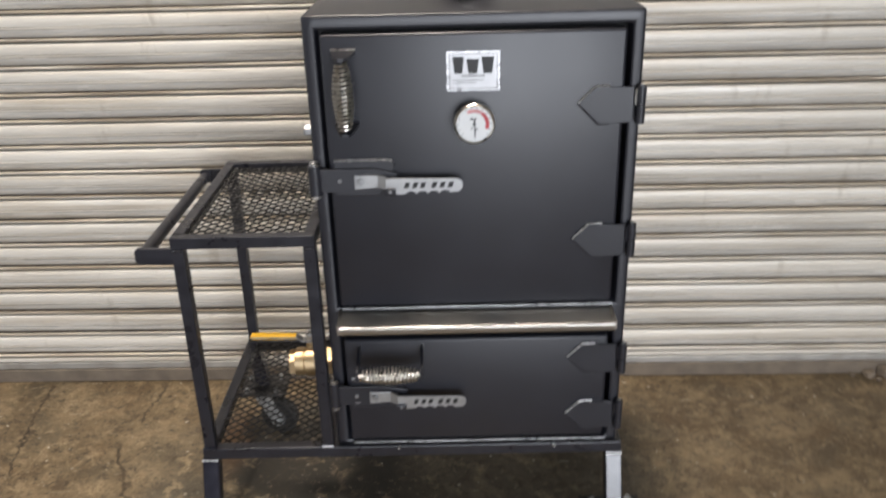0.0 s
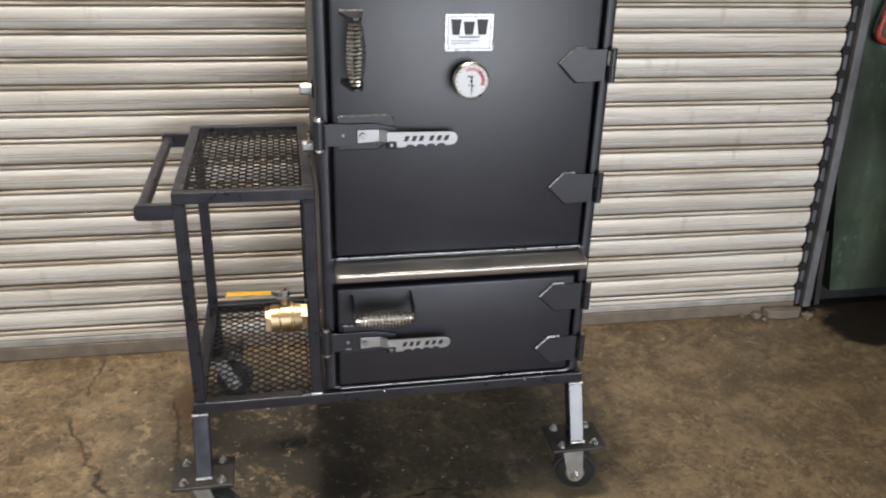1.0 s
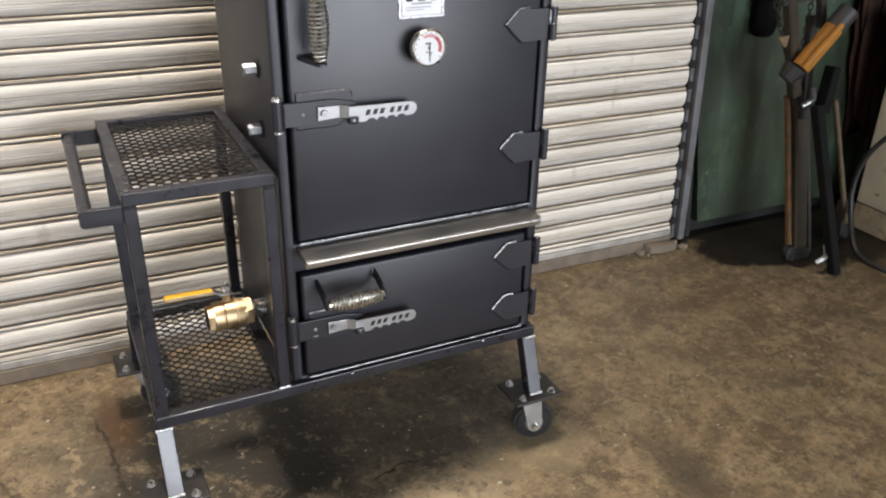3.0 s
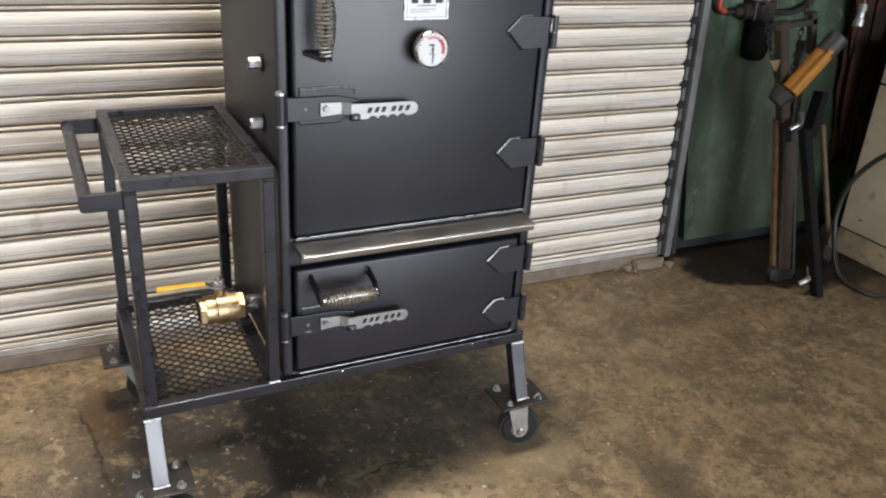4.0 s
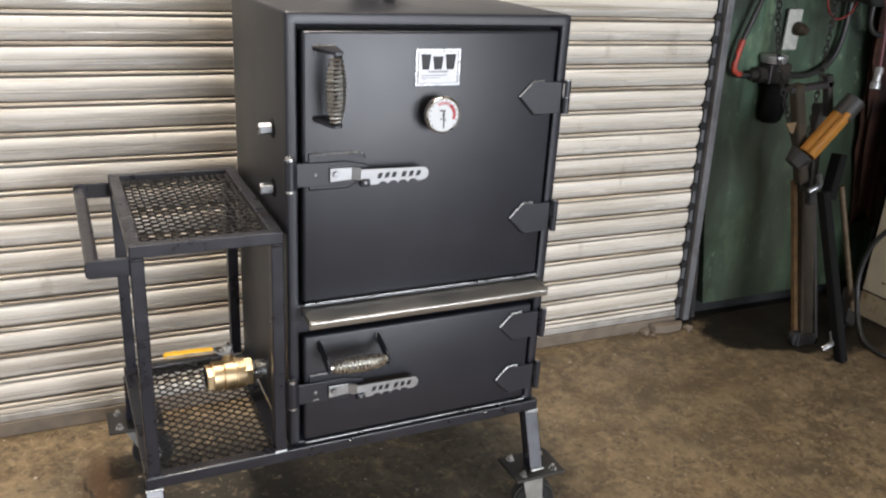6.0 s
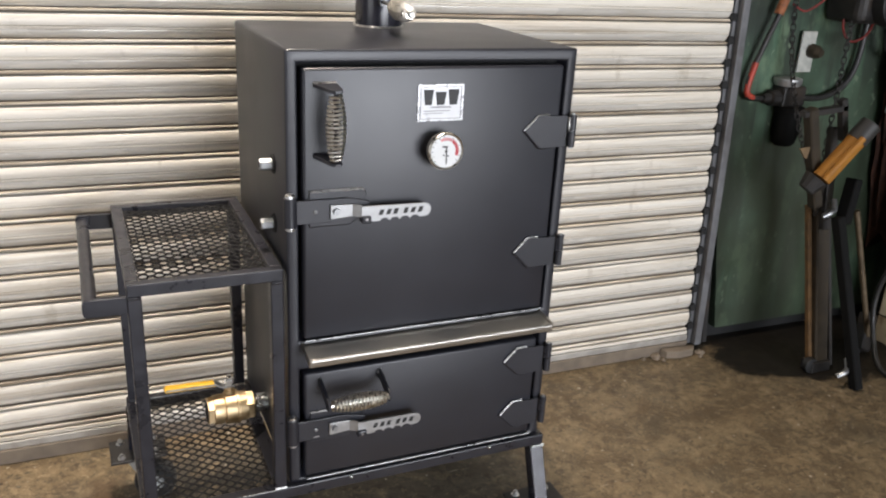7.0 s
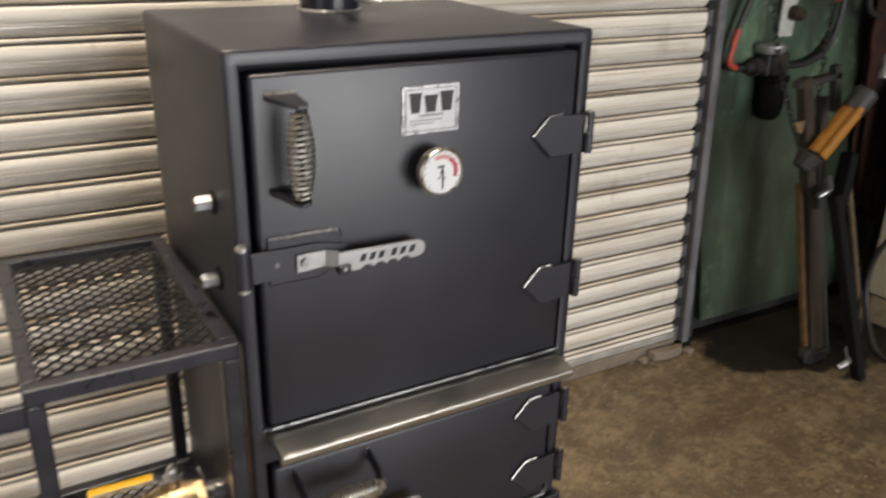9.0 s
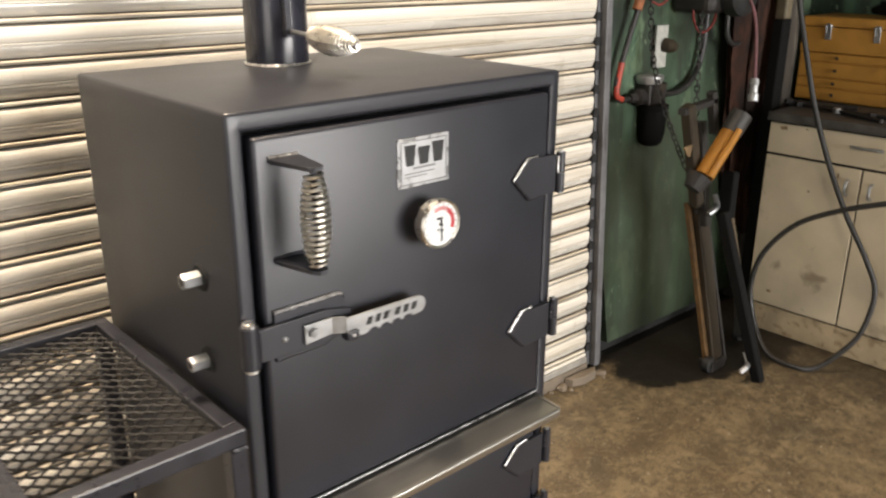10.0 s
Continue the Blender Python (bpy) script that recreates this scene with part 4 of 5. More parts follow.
BLACK_LEG = mat("glossy black leg", (0.024, 0.024, 0.034), 0.22, 0, 0.2, 25, 0.03, 200, rough_vary=0.04, spec=0.7)


def caster(x, y, turn, off):
    """Plate, bolts, fork and wheel; turn swings the wheel about the upright axis (degrees)."""
    pl = part("caster_plate", boxed(x - 0.071, x + 0.071, y - 0.054, y + 0.054, 0.146, 0.154, 0.002), PLATE, smoker, "dark steel caster mounting plate")
    for a, c in ((-1, -1), (1, -1), (-1, 1), (1, 1)):
        bm = bmesh.new()
        bx, by = x + a * 0.043, y + c * 0.036
        turned(bm, (bx, by, 0.154), (bx, by, 0.1555), ((0, 0.0105), (1, 0.0105)), 16)
        hex_nut(bm, (bx, by, 0.1555), (bx, by, 0.163), 0.0078)
        tube(bm, [(bx, by, 0.162), (bx, by, 0.167)], 0.0042, 10)
        part("plate_bolt", bm, BRIGHT, pl)
    m = Matrix.Translation((x, y, 0)) @ Matrix.Rotation(radians(turn), 4, "Z")
    bm = bmesh.new()
    turned(bm, (0, 0, 0.146), (0, 0, 0.128), ((0, 0.034), (0.4, 0.034), (1, 0.026)), 24)
    for s in (-1, 1):
        out = [(-0.026, 0.132), (0.026, 0.132), (off + 0.020, 0.056)]
        for k in range(7):
            a = -math.pi * k / 6
            out.append((off + 0.018 * math.cos(a), 0.048 + 0.018 * math.sin(a)))
        prism(bm, out, s * 0.026 - 0.0017, s * 0.026 + 0.0017, "xz")
    box(bm, -0.020, 0.020, -0.0277, 0.0277, 0.124, 0.130)
    bm.transform(m)
    part("fork", bm, FORK, pl, "zinc plated caster fork")
    for s in (-1, 1):
        bm = hex_nut(bmesh.new(), (off, s * 0.0277, 0.049), (off, s * 0.037, 0.049), 0.0095)
        bm.transform(m)
        part("axle_nut", bm, BRIGHT, pl)
    bm = bmesh.new()
    turned(bm, (off, -0.022, 0.0545), (off, 0.022, 0.0545), ((0, 0.038), (0.02, 0.047), (0.18, 0.0533), (0.35, 0.0545), (0.65, 0.0545), (0.82, 0.0533), (0.98, 0.047), (1, 0.038)), 40)
    bm.transform(m)
    part("wheel_tyre", bm, RUBBER, pl, "black rubber caster wheel", smooth=40)
    bm = turned(bmesh.new(), (off, -0.0165, 0.0545), (off, 0.0165, 0.0545), ((0, 0.0535), (0.2, 0.0553), (0.8, 0.0553), (1, 0.0535)), 40)
    bm.transform(m)
    part("tread", bm, TREAD, pl, "worn grey wheel tread", smooth=40)
    bm = bmesh.new()
    turned(bm, (off, -0.0232, 0.0545), (off, 0.0232, 0.0545), ((0, 0.016), (0.05, 0.033), (0.95, 0.033), (1, 0.016)), 28)
    bm.transform(m)
    part("wheel_hub", bm, HUB, pl, smooth=40)


FRONT_Y, REAR_Y = -0.043, 0.520
for x in (-0.297, 0.629):
    lg = leg(x, 0.006, FRONT_Y - 0.006)
    part("weld_bead", bead(bmesh.new(), [(x - 0.018, -0.014, 0.2985), (x + 0.018, -0.014, 0.2985)], 0.0035), WELD, lg)
    part("weld_bead", bead(bmesh.new(), [(x - 0.018, FRONT_Y - 0.026, 0.1555), (x + 0.018, FRONT_Y - 0.026, 0.1555)], 0.0030), WELD, lg)
    leg(x, 0.480, REAR_Y + 0.016)
caster(-0.299, FRONT_Y, -25, 0.036)
caster(0.628, FRONT_Y + 0.002, -17, 0.012)
caster(-0.293, REAR_Y, -12, 0.040)
caster(0.636, REAR_Y, 160, 0.030)


def chimney():
    x, y, r = 0.322, 0.395, 0.0555
    bm = bmesh.new()
    n = 40
    rows = [[bm.verts.new((x + rr * math.cos(2 * math.pi * k / n), y + rr * math.sin(2 * math.pi * k / n), z)) for k in range(n)] for rr, z in ((r, Z1 - 0.002), (r, 1.74), (r - 0.004, 1.74), (r - 0.004, Z1))]
    for a, c in zip(rows, rows[1:]):
        for k in range(n):
            bm.faces.new((a[k], a[(k + 1) % n], c[(k + 1) % n], c[k]))
    ch = part("chimney", bm, BLACK_LEG, smoker, "glossy black round chimney pipe", smooth=40)
    part("weld_bead", bead(bmesh.new(), [(x + (r + 0.001) * math.cos(a), y + (r + 0.001) * math.sin(a), Z1 + 0.001) for a in (2 * math.pi * k / 48 for k in range(49))], 0.0035), WELD, ch)
    part("damper_rod", tubed([(0.313, 0.345, 1.345), (0.309, 0.268, 1.342)], 0.0045, 8), ZINC, ch)
    part("damper_coil", coil((0.310, 0.270, 1.342), (0.299, 0.128, 1.337), 0.006, 0.0215, 22, 0.0032), CHROME, ch, "bulged chrome spring damper handle")
    part("damper_core", tubed([(0.310, 0.270, 1.342), (0.298, 0.122, 1.337)], 0.0045, 8), ZINC, ch)
    part("damper_tab", boxed(0.300, 0.312, y - r - 0.012, y - r + 0.004, 1.335, 1.46, 0.002), BLACK_LEG, ch)


chimney()

for z in (1.040, 0.912):
    bm = bmesh.new()
    hex_nut(bm, (-0.002, 0.105, z), (-0.030, 0.105, z), 0.0126)
    p = part("grate_nut", bm, ZINC, smoker, "zinc hex coupling nut")
    part("nut_collar", turned(bmesh.new(), (0.0, 0.105, z), (-0.004, 0.105, z), ((0, 0.021), (1, 0.018)), 16), DARK_GAP, p)
    part("stud", turned(bmesh.new(), (-0.029, 0.105, z), (-0.0306, 0.105, z), ((0, 0.0068), (1, 0.0060)), 12), OILY, p, "dark threaded stud")


def ball_valve():
    """Brass ball valve on the firebox air inlet, with a yellow lever."""
    y, z = 0.238, 0.405
    v = part("valve_body", turned(bmesh.new(), (-0.128, y, z), (-0.048, y, z), ((0, 0.031), (0.02, 0.0355), (0.28, 0.0355), (0.30, 0.032), (0.33, 0.032), (0.35, 0.0385), (0.66, 0.0385), (0.68, 0.0405), (0.74, 0.0405), (0.76, 0.036), (1, 0.035)), 32),
             BRASS, smoker, "brass ball valve body with hex ends", smooth=35)
    part("valve_hex", hex_nut(bmesh.new(), (-0.142, y, z), (-0.124, y, z), 0.0350), BRASS, v)
    part("valve_hex", hex_nut(bmesh.new(), (-0.056, y, z), (-0.032, y, z), 0.0365), BRASS, v)
    part("valve_bore", turned(bmesh.new(), (-0.1428, y, z), (-0.1421, y, z), ((0, 0.027), (1, 0.027)), 24), DARK_GAP, v)
    part("inlet_pipe", turned(bmesh.new(), (-0.034, y, z), (0.002, y, z), ((0, 0.023), (1, 0.023)), 24), BRIGHT, v, smooth=40)
    for k in range(3):
        xx = -0.029 + 0.006 * k
        part("pipe_thread", turned(bmesh.new(), (xx, y, z), (xx + 0.003, y, z), ((0, 0.023), (0.5, 0.0245), (1, 0.023)), 24), BRIGHT, v)
    part("stem", turned(bmesh.new(), (-0.088, y, z + 0.040), (-0.088, y, z + 0.064), ((0, 0.012), (0.4, 0.012), (0.42, 0.009), (1, 0.009)), 16), BRASS, v)
    part("stem_nut", hex_nut(bmesh.new(), (-0.088, y, z + 0.064), (-0.088, y, z + 0.080), 0.012), BRIGHT, v)
    part("stem_tip", tubed([(-0.088, y, z + 0.079), (-0.088, y, z + 0.088)], 0.0055, 10), BRIGHT, v)
    zl = z + 0.062
    pts = [(-0.076, zl), (-0.105, zl), (-0.120, zl + 0.010), (-0.232, zl + 0.013)]
    bm = bmesh.new()
    for (x0, a0), (x1, a1) in zip(pts, pts[1:]):
        prism(bm, [(x0, a0 - 0.002), (x0, a0 + 0.002), (x1, a1 + 0.002), (x1, a1 - 0.002)], y - 0.011, y + 0.011, "xz")
    part("lever_steel", bm, ZINC, v)
    bm = bmesh.new()
    prism(bm, [(-0.118, zl + 0.005), (-0.124, zl + 0.015), (-0.232, zl + 0.018), (-0.236, zl + 0.013), (-0.232, zl + 0.007)], y - 0.0095, y + 0.0095, "xz", 0.002)
    part("lever_sleeve", bm, YELLOW, v, "yellow vinyl lever sleeve")
    part("print_bar", boxed(-0.196, -0.165, y - 0.0102, y - 0.0094, zl + 0.009, zl + 0.014), INK, v)


ball_valve()

# ---- the bench corner ----
bench = thing("base_cabinet", (2.95, 0.1, 0), "chipped cream painted base cabinet with drawers and doors", "cabinet")
BX, BY1, BY0 = 2.62, 0.588, -0.62
part("carcass", boxed(BX + 0.018, 3.28, BY0, BY1, 0.0, 0.868, 0.003), RUSTY_CREAM, bench)
part("gap_liner", boxed(BX + 0.010, BX + 0.0175, BY0 + 0.002, BY1 - 0.002, 0.114, 0.866), DARK_GAP, bench)
part("kick_board", boxed(BX + 0.004, BX + 0.02, BY0, BY1, 0.004, 0.112, 0.002), RUSTY_CREAM, bench)
SPLIT = 0.216
for k in range(3):
    y1 = BY1 - 0.002 if k == 0 else SPLIT - 0.003 - (k - 1) * 0.40
    y0 = SPLIT + 0.003 if k == 0 else y1 - 0.394
    dr = part("cabinet_door", boxed(BX, BX + 0.017, y0, y1, 0.120, 0.735, 0.003), CREAM, bench)
    hy = y0 + 0.04 if k == 0 else y1 - 0.04
    part("door_pull", tubed(spline([(BX, hy, 0.69), (BX - 0.024, hy, 0.685), (BX - 0.026, hy, 0.645), (BX, hy, 0.635)], 6), 0.005, 8), ZINC, dr)
for y0, y1 in ((SPLIT - 0.19, BY1 - 0.002), (BY0, SPLIT - 0.196)):
    dr = part("drawer_front", boxed(BX, BX + 0.017, y0, y1, 0.745, 0.862, 0.003), CREAM, bench)
    hy = 0.215 if y1 > 0 else -0.3
    part("drawer_pull", tubed(spline([(BX, hy + 0.055, 0.815), (BX - 0.022, hy + 0.042, 0.818), (BX - 0.026, hy, 0.818), (BX - 0.022, hy - 0.042, 0.818), (BX, hy - 0.055, 0.815)], 6), 0.006, 8), FORK, dr)
top = part("worktop", boxed(BX - 0.012, 3.29, BY0 - 0.01, BY1 + 0.008, 0.869, 0.902, 0.004), WORKTOP)
tagged(top, "dark grimy continuous worktop on the cream cabinet", "worktop")

chest = thing("tool_chest", (3.15, 0.4, 0.903), "orange-yellow machinist tool chest with flat drawers and steel clasps", "tool chest")
CX, CY1, CY0 = 2.99, 0.685, 0.13
part("chest_body", boxed(CX + 0.012, 3.27, CY0, CY1, 0.904, 1.097, 0.003), CHEST, chest)
part("chest_lid", boxed(CX, 3.27, CY0, CY1, 1.201, 1.238, 0.004), CHEST, chest)
part("chest_top_tray", boxed(CX, 3.27, CY0, CY1, 1.100, 1.198, 0.003), CHEST, chest)
for z0, z1 in ((1.063, 1.097), (1.000, 1.060), (0.960, 0.997), (0.908, 0.957)):
    d = part("chest_drawer", boxed(CX, CX + 0.012, CY0 + 0.006, CY1 - 0.006, z0 + 0.002, z1 - 0.002, 0.002), CHEST, chest)
    for y in (CY1 - 0.16, CY0 + 0.16):
        part("drawer_knob", turned(bmesh.new(), (CX, y, (z0 + z1) / 2), (CX - 0.012, y, (z0 + z1) / 2), ((0, 0.004), (0.5, 0.004), (0.6, 0.007), (1, 0.006)), 10), OILY, d)
for y in (CY1 - 0.11, CY1 - 0.30):
    c = part("clasp", boxed(CX - 0.005, CX, y - 0.012, y + 0.012, 1.150, 1.212, 0.002), ZINC, chest, "steel clasp")
    part("clasp_loop", tubed(spline([(CX - 0.006, y - 0.009, 1.178), (CX - 0.012, y - 0.009, 1.209), (CX - 0.012, y + 0.009, 1.209), (CX - 0.006, y + 0.009, 1.178)], 5), 0.002, 6), ZINC, c)

# loose tools on the worktop
for k, (x, y, a, ln) in enumerate(((2.78, 0.42, 80, 0.30), (2.72, 0.30, 65, 0.22), (2.86, 0.50, 100, 0.26), (2.75, 0.12, 85, 0.3))):
    t = thing("hand_tool", (x, y, 0.903), "oily steel hand tool lying on the worktop", "tool", "tools on the worktop")
    bm = bmesh.new()
    c, s = math.cos(radians(a)), math.sin(radians(a))
    tube(bm, [(x - c * ln / 2, y - s * ln / 2, 0.911), (x + c * ln / 2, y + s * ln / 2, 0.911)], 0.008, 8)
    part("shank", bm, OILY, t)
    part("jaw", turned(bmesh.new(), (x + c * ln / 2, y + s * ln / 2, 0.903), (x + c * ln / 2, y + s * ln / 2, 0.922), ((0, 0.02), (1, 0.018)), 6), ZINC if k == 1 else OILY, t)

# post and dark bar beside the bench
post = part("post", boxed(2.845, 3.005, 0.70, 0.82, 0, 3.0, 0.01), WOOD)
tagged(post, "weathered grey timber post at the bench corner", "post", kind="structure")
bar = thing("steel_bar", (2.77, 0.66, 0), "black oily steel bar standing beside the timber post", "steel bar")
part("bar_shaft", boxed(2.735, 2.805, 0.645, 0.69, 0, 1.235, 0.006), SOOTY, bar)
part("bar_head", boxed(2.745, 2.795, 0.645, 0.69, 1.236, 1.62, 0.008), mat("tan painted head", (0.13, 0.105, 0.065), 0.6, 0, 0.3, 20, dirt=(0.10, 0.07, 0.04), dirt_scale=9), bar, "tan worn upper end")
for y, z, w2, h2 in ((0.53, 0.846, 0.016, 0.008), (0.44, 0.852, 0.006, 0.003), (0.30, 0.70, 0.004, 0.012), (0.50, 0.18, 0.010, 0.006), (0.40, 0.62, 0.005, 0.004)):
    part("paint_chip", prism(bmesh.new(), [(y - w2, z - h2 * 0.7), (y + w2 * 0.6, z - h2), (y + w2, z + h2 * 0.5), (y - w2 * 0.8, z + h2)], BX - 0.0006, BX + 0.001, "yz"), BROWN_CHIP, bench)

# ---- the wall corner: hoist, chains, air line ----
hoist = thing("folding_hoist", (2.18, 0.4, 0), "folded oily engine hoist with a yellow hydraulic jack", "engine hoist")


def bar_between(name, p0, p1, w, d, material, parent, label=""):
    """A square bar between two points, w wide and d deep."""
    p0, p1 = Vector(p0), Vector(p1)
    t = (p1 - p0).normalized()
    u = t.cross(Vector((0, 1, 0))).normalized()
    v = t.cross(u)
    bm = bmesh.new()
    ring = [[bm.verts.new(p + u * a * w / 2 + v * c * d / 2) for a, c in ((-1, -1), (1, -1), (1, 1), (-1, 1))] for p in (p0, p1)]
    for i in range(4):
        bm.faces.new((ring[0][i], ring[0][(i + 1) % 4], ring[1][(i + 1) % 4], ring[1][i]))
    bm.faces.new(ring[0])
    bm.faces.new(ring[1][::-1])
    bmesh.ops.bevel(bm, geom=bm.edges[:], offset=min(w, d) * 0.12, segments=1, affect="EDGES", profile=0.5)
    return part(name, bm, material, parent, label)


bar_between("front_leg", (2.250, 0.338, 0.004), (2.155, 0.505, 0.63), 0.034, 0.04, SOOTY, hoist)
bar_between("side_leg", (2.238, 0.512, 0.02), (2.205, 0.640, 0.66), 0.062, 0.04, BROWN_STEEL, hoist, "flat brown rusty leg")
bar_between("side_edge", (2.198, 0.520, 0.02), (2.162, 0.650, 0.63), 0.018, 0.02, mat("tan worn edge", (0.110, 0.058, 0.020), 0.6, 0.1, 0.35, 30), hoist)
bar_between("leg_edge", (2.278, 0.500, 0.02), (2.236, 0.628, 0.62), 0.014, 0.03, OILY, hoist)
bar_between("mast", (2.20, 0.59, 0.55), (2.215, 0.66, 0.92), 0.035, 0.03, OILY, hoist)
bar_between("cross_link", (1.985, 0.60, 0.985), (2.185, 0.60, 1.003), 0.022, 0.03, OILY, hoist)
bar_between("link_end", (2.160, 0.60, 1.035), (2.205, 0.60, 0.885), 0.026, 0.03, OILY, hoist)
bar_between("inner_post", (2.018, 0.60, 1.005), (2.135, 0.595, 0.64), 0.040, 0.04, BROWN_STEEL, hoist)
part("tan_plate", prism(bmesh.new(), [(1.975, 0.872), (2.022, 0.876), (2.016, 0.835), (2.000, 0.842)], 0.570, 0.576, "xz"), mat("tan bent plate", (0.17, 0.11, 0.055), 0.6, 0, 0.3, 30), hoist)
bar_between("mast_block", (2.19, 0.51, 0.60), (2.225, 0.53, 0.76), 0.036, 0.05, SOOTY, hoist)
jack = part("jack_ram", tubed([(2.080, 0.548, 0.765), (2.180, 0.523, 0.905)], 0.033, 14), ORANGE, hoist, "yellow hydraulic jack cylinder", smooth=40)
part("jack_cap", tubed([(2.178, 0.5235, 0.902), (2.222, 0.513, 0.962)], 0.037, 14), mat("grey grimy cap", (0.030, 0.028, 0.026), 0.55, 0.2, 0.3, 30), jack, smooth=40)
part("jack_rail", tubed([(2.060, 0.515, 0.770), (2.168, 0.487, 0.920)], 0.011, 8), ORANGE, jack)
part("jack_base", turned(bmesh.new(), (2.03, 0.56, 0.725), (2.06, 0.552, 0.765), ((0, 0.03), (1, 0.045)), 12), OILY, jack)
part("prop_rod", tubed([(2.350, 0.590, 0.61), (2.530, 0.547, 0.08)], 0.011, 10), mat("worn tan rod", (0.10, 0.07, 0.04), 0.5, 0.2, 0.3, 30), hoist, "worn tan steel rod", smooth=40)
part("foot_bracket", boxed(2.180, 2.275, 0.485, 0.545, 0.001, 0.045, 0.004), OILY, hoist)
bar_between("rear_foot", (2.51, 0.55, 0.02), (2.575, 0.60, 0.15), 0.06, 0.05, OILY, hoist)
for x, y, z in ((2.142, 0.543, 0.638), (2.213, 0.388, 0.060)):
    k = part("hook_bolt", tubed(spline([(x - 0.03, y - 0.01, z - 0.012), (x - 0.008, y - 0.018, z + 0.002), (x + 0.016, y - 0.012, z + 0.012), (x + 0.03, y + 0.01, z + 0.04)], 5), 0.011, 10), ZINC, hoist, "worn bright steel hook", smooth=60)
for x, y in ((2.185, 0.505), (2.52, 0.57)):
    bm = turned(bmesh.new(), (x, y - 0.015, 0.030), (x, y + 0.015, 0.030), ((0, 0.022), (0.1, 0.03), (0.9, 0.03), (1, 0.022)), 20)
    part("hoist_wheel", bm, RUBBER, hoist, smooth=40)


hoist.location += Vector((-0.06, -0.047, 0))


def link_mesh(length=0.028, r=0.0085, wire=0.0026):
    pts = []
    h = length / 2 - r
    for k in range(17):
        a = 2 * math.pi * k / 16
        pts.append((r * math.cos(a), 0, r * math.sin(a) + (h if math.sin(a) > 1e-6 else -h if math.sin(a) < -1e-6 else 0)))
    bm = tubed(pts, wire, 5)
    me = bpy.data.meshes.new("chain_link")
    bm.to_mesh(me)
    bm.free()
    me.materials.append(OILY)
    for p in me.polygons:
        p.use_smooth = True
    return me


LINK = link_mesh()


def chain(line):
    """A hanging chain, each link a part, along a line of points."""
    pts = spline(line, 40)
    c = thing("hanging_chain", pts[0], "dark oily steel chain hanging by the green wall", "chain", "hanging chains")
    walked, i = 0.0, 0
    for a, e in zip(pts, pts[1:]):
        walked += (e - a).length
        while walked >= i * 0.0215:
            lk = new("chain_link", LINK)
            lk.parent = c
            q = (e - a).to_track_quat("Z", "Y")
            lk.matrix_local = Matrix.Translation(Vector(e) - Vector(pts[0])) @ q.to_matrix().to_4x4() @ Matrix.Rotation(math.pi / 2 * (i % 2) + 0.4, 4, "Z")
            i += 1
    return c


chain([(2.02, 0.775, 1.75), (2.03, 0.775, 1.30), (2.055, 0.74, 1.05), (2.06, 0.63, 0.82), (2.10, 0.57, 0.68), (2.10, 0.56, 0.60)])
chain([(2.24, 0.70, 1.75), (2.235, 0.70, 1.30), (2.215, 0.68, 1.05), (2.15, 0.62, 0.82), (2.115, 0.57, 0.68), (2.13, 0.555, 0.60)])

# air regulator on the wall
reg = thing("air_regulator", (2.09, 0.80, 0.99), "grimy air line regulator with a black filter bowl", "air regulator")
part("regulator_block", boxed(2.035, 2.145, 0.755, 0.825, 0.965, 1.040, 0.008), OILY, reg)
part("side_port", turned(bmesh.new(), (2.036, 0.79, 0.995), (1.965, 0.79, 0.995), ((0, 0.030), (0.5, 0.030), (0.55, 0.018), (1, 0.016)), 10), OILY, reg)
part("cap", turned(bmesh.new(), (2.075, 0.79, 1.040), (2.075, 0.79, 1.070), ((0, 0.045), (0.5, 0.052), (0.9, 0.052), (1, 0.045)), 24), ALU, reg, "worn bright metal cap", smooth=40)
part("filter_bowl", turned(bmesh.new(), (2.10, 0.78, 0.965), (2.10, 0.78, 0.815), ((0, 0.046), (0.02, 0.056), (0.12, 0.056), (0.14, 0.051), (0.70, 0.049), (0.92, 0.042), (1, 0.030)), 24), SOOTY, reg, "black filter bowl", smooth=40)
part("wall_stub", boxed(2.05, 2.13, 0.82, 0.838, 0.97, 1.03), OILY, reg)

outlet = thing("wall_outlet", (2.16, GREEN_Y, 1.17), "pale grey wall outlet plate with a brown plug", "outlet")
part("plate", boxed(2.125, 2.195, GREEN_Y - 0.012, GREEN_Y, 1.085, 1.235, 0.004), SOCKET, outlet)
part("plug", turned(bmesh.new(), (2.175, GREEN_Y - 0.012, 1.165), (2.180, GREEN_Y - 0.060, 1.160), ((0, 0.026), (0.6, 0.024), (1, 0.014)), 12), BROWN_STEEL, outlet)

motor = thing("chain_winch", (2.40, 0.74, 1.30), "black grimy chain winch motor hung by the wall", "winch")
part("winch_body", boxed(2.22, 2.55, 0.66, 0.83, 1.275, 1.52, 0.03, 3), OILY, motor)
part("winch_drum", turned(bmesh.new(), (2.36, 0.66, 1.36), (2.36, 0.60, 1.36), ((0, 0.095), (0.8, 0.095), (1, 0.075)), 28), RUBBER, motor, smooth=40)
part("winch_label", boxed(2.33, 2.42, 0.594, 0.601, 1.33, 1.42), SOCKET, motor, "worn pale label patch")
part("winch_cap", turned(bmesh.new(), (2.55, 0.74, 1.36), (2.62, 0.74, 1.36), ((0, 0.06), (0.7, 0.055), (1, 0.03)), 20), OILY, motor, smooth=40)


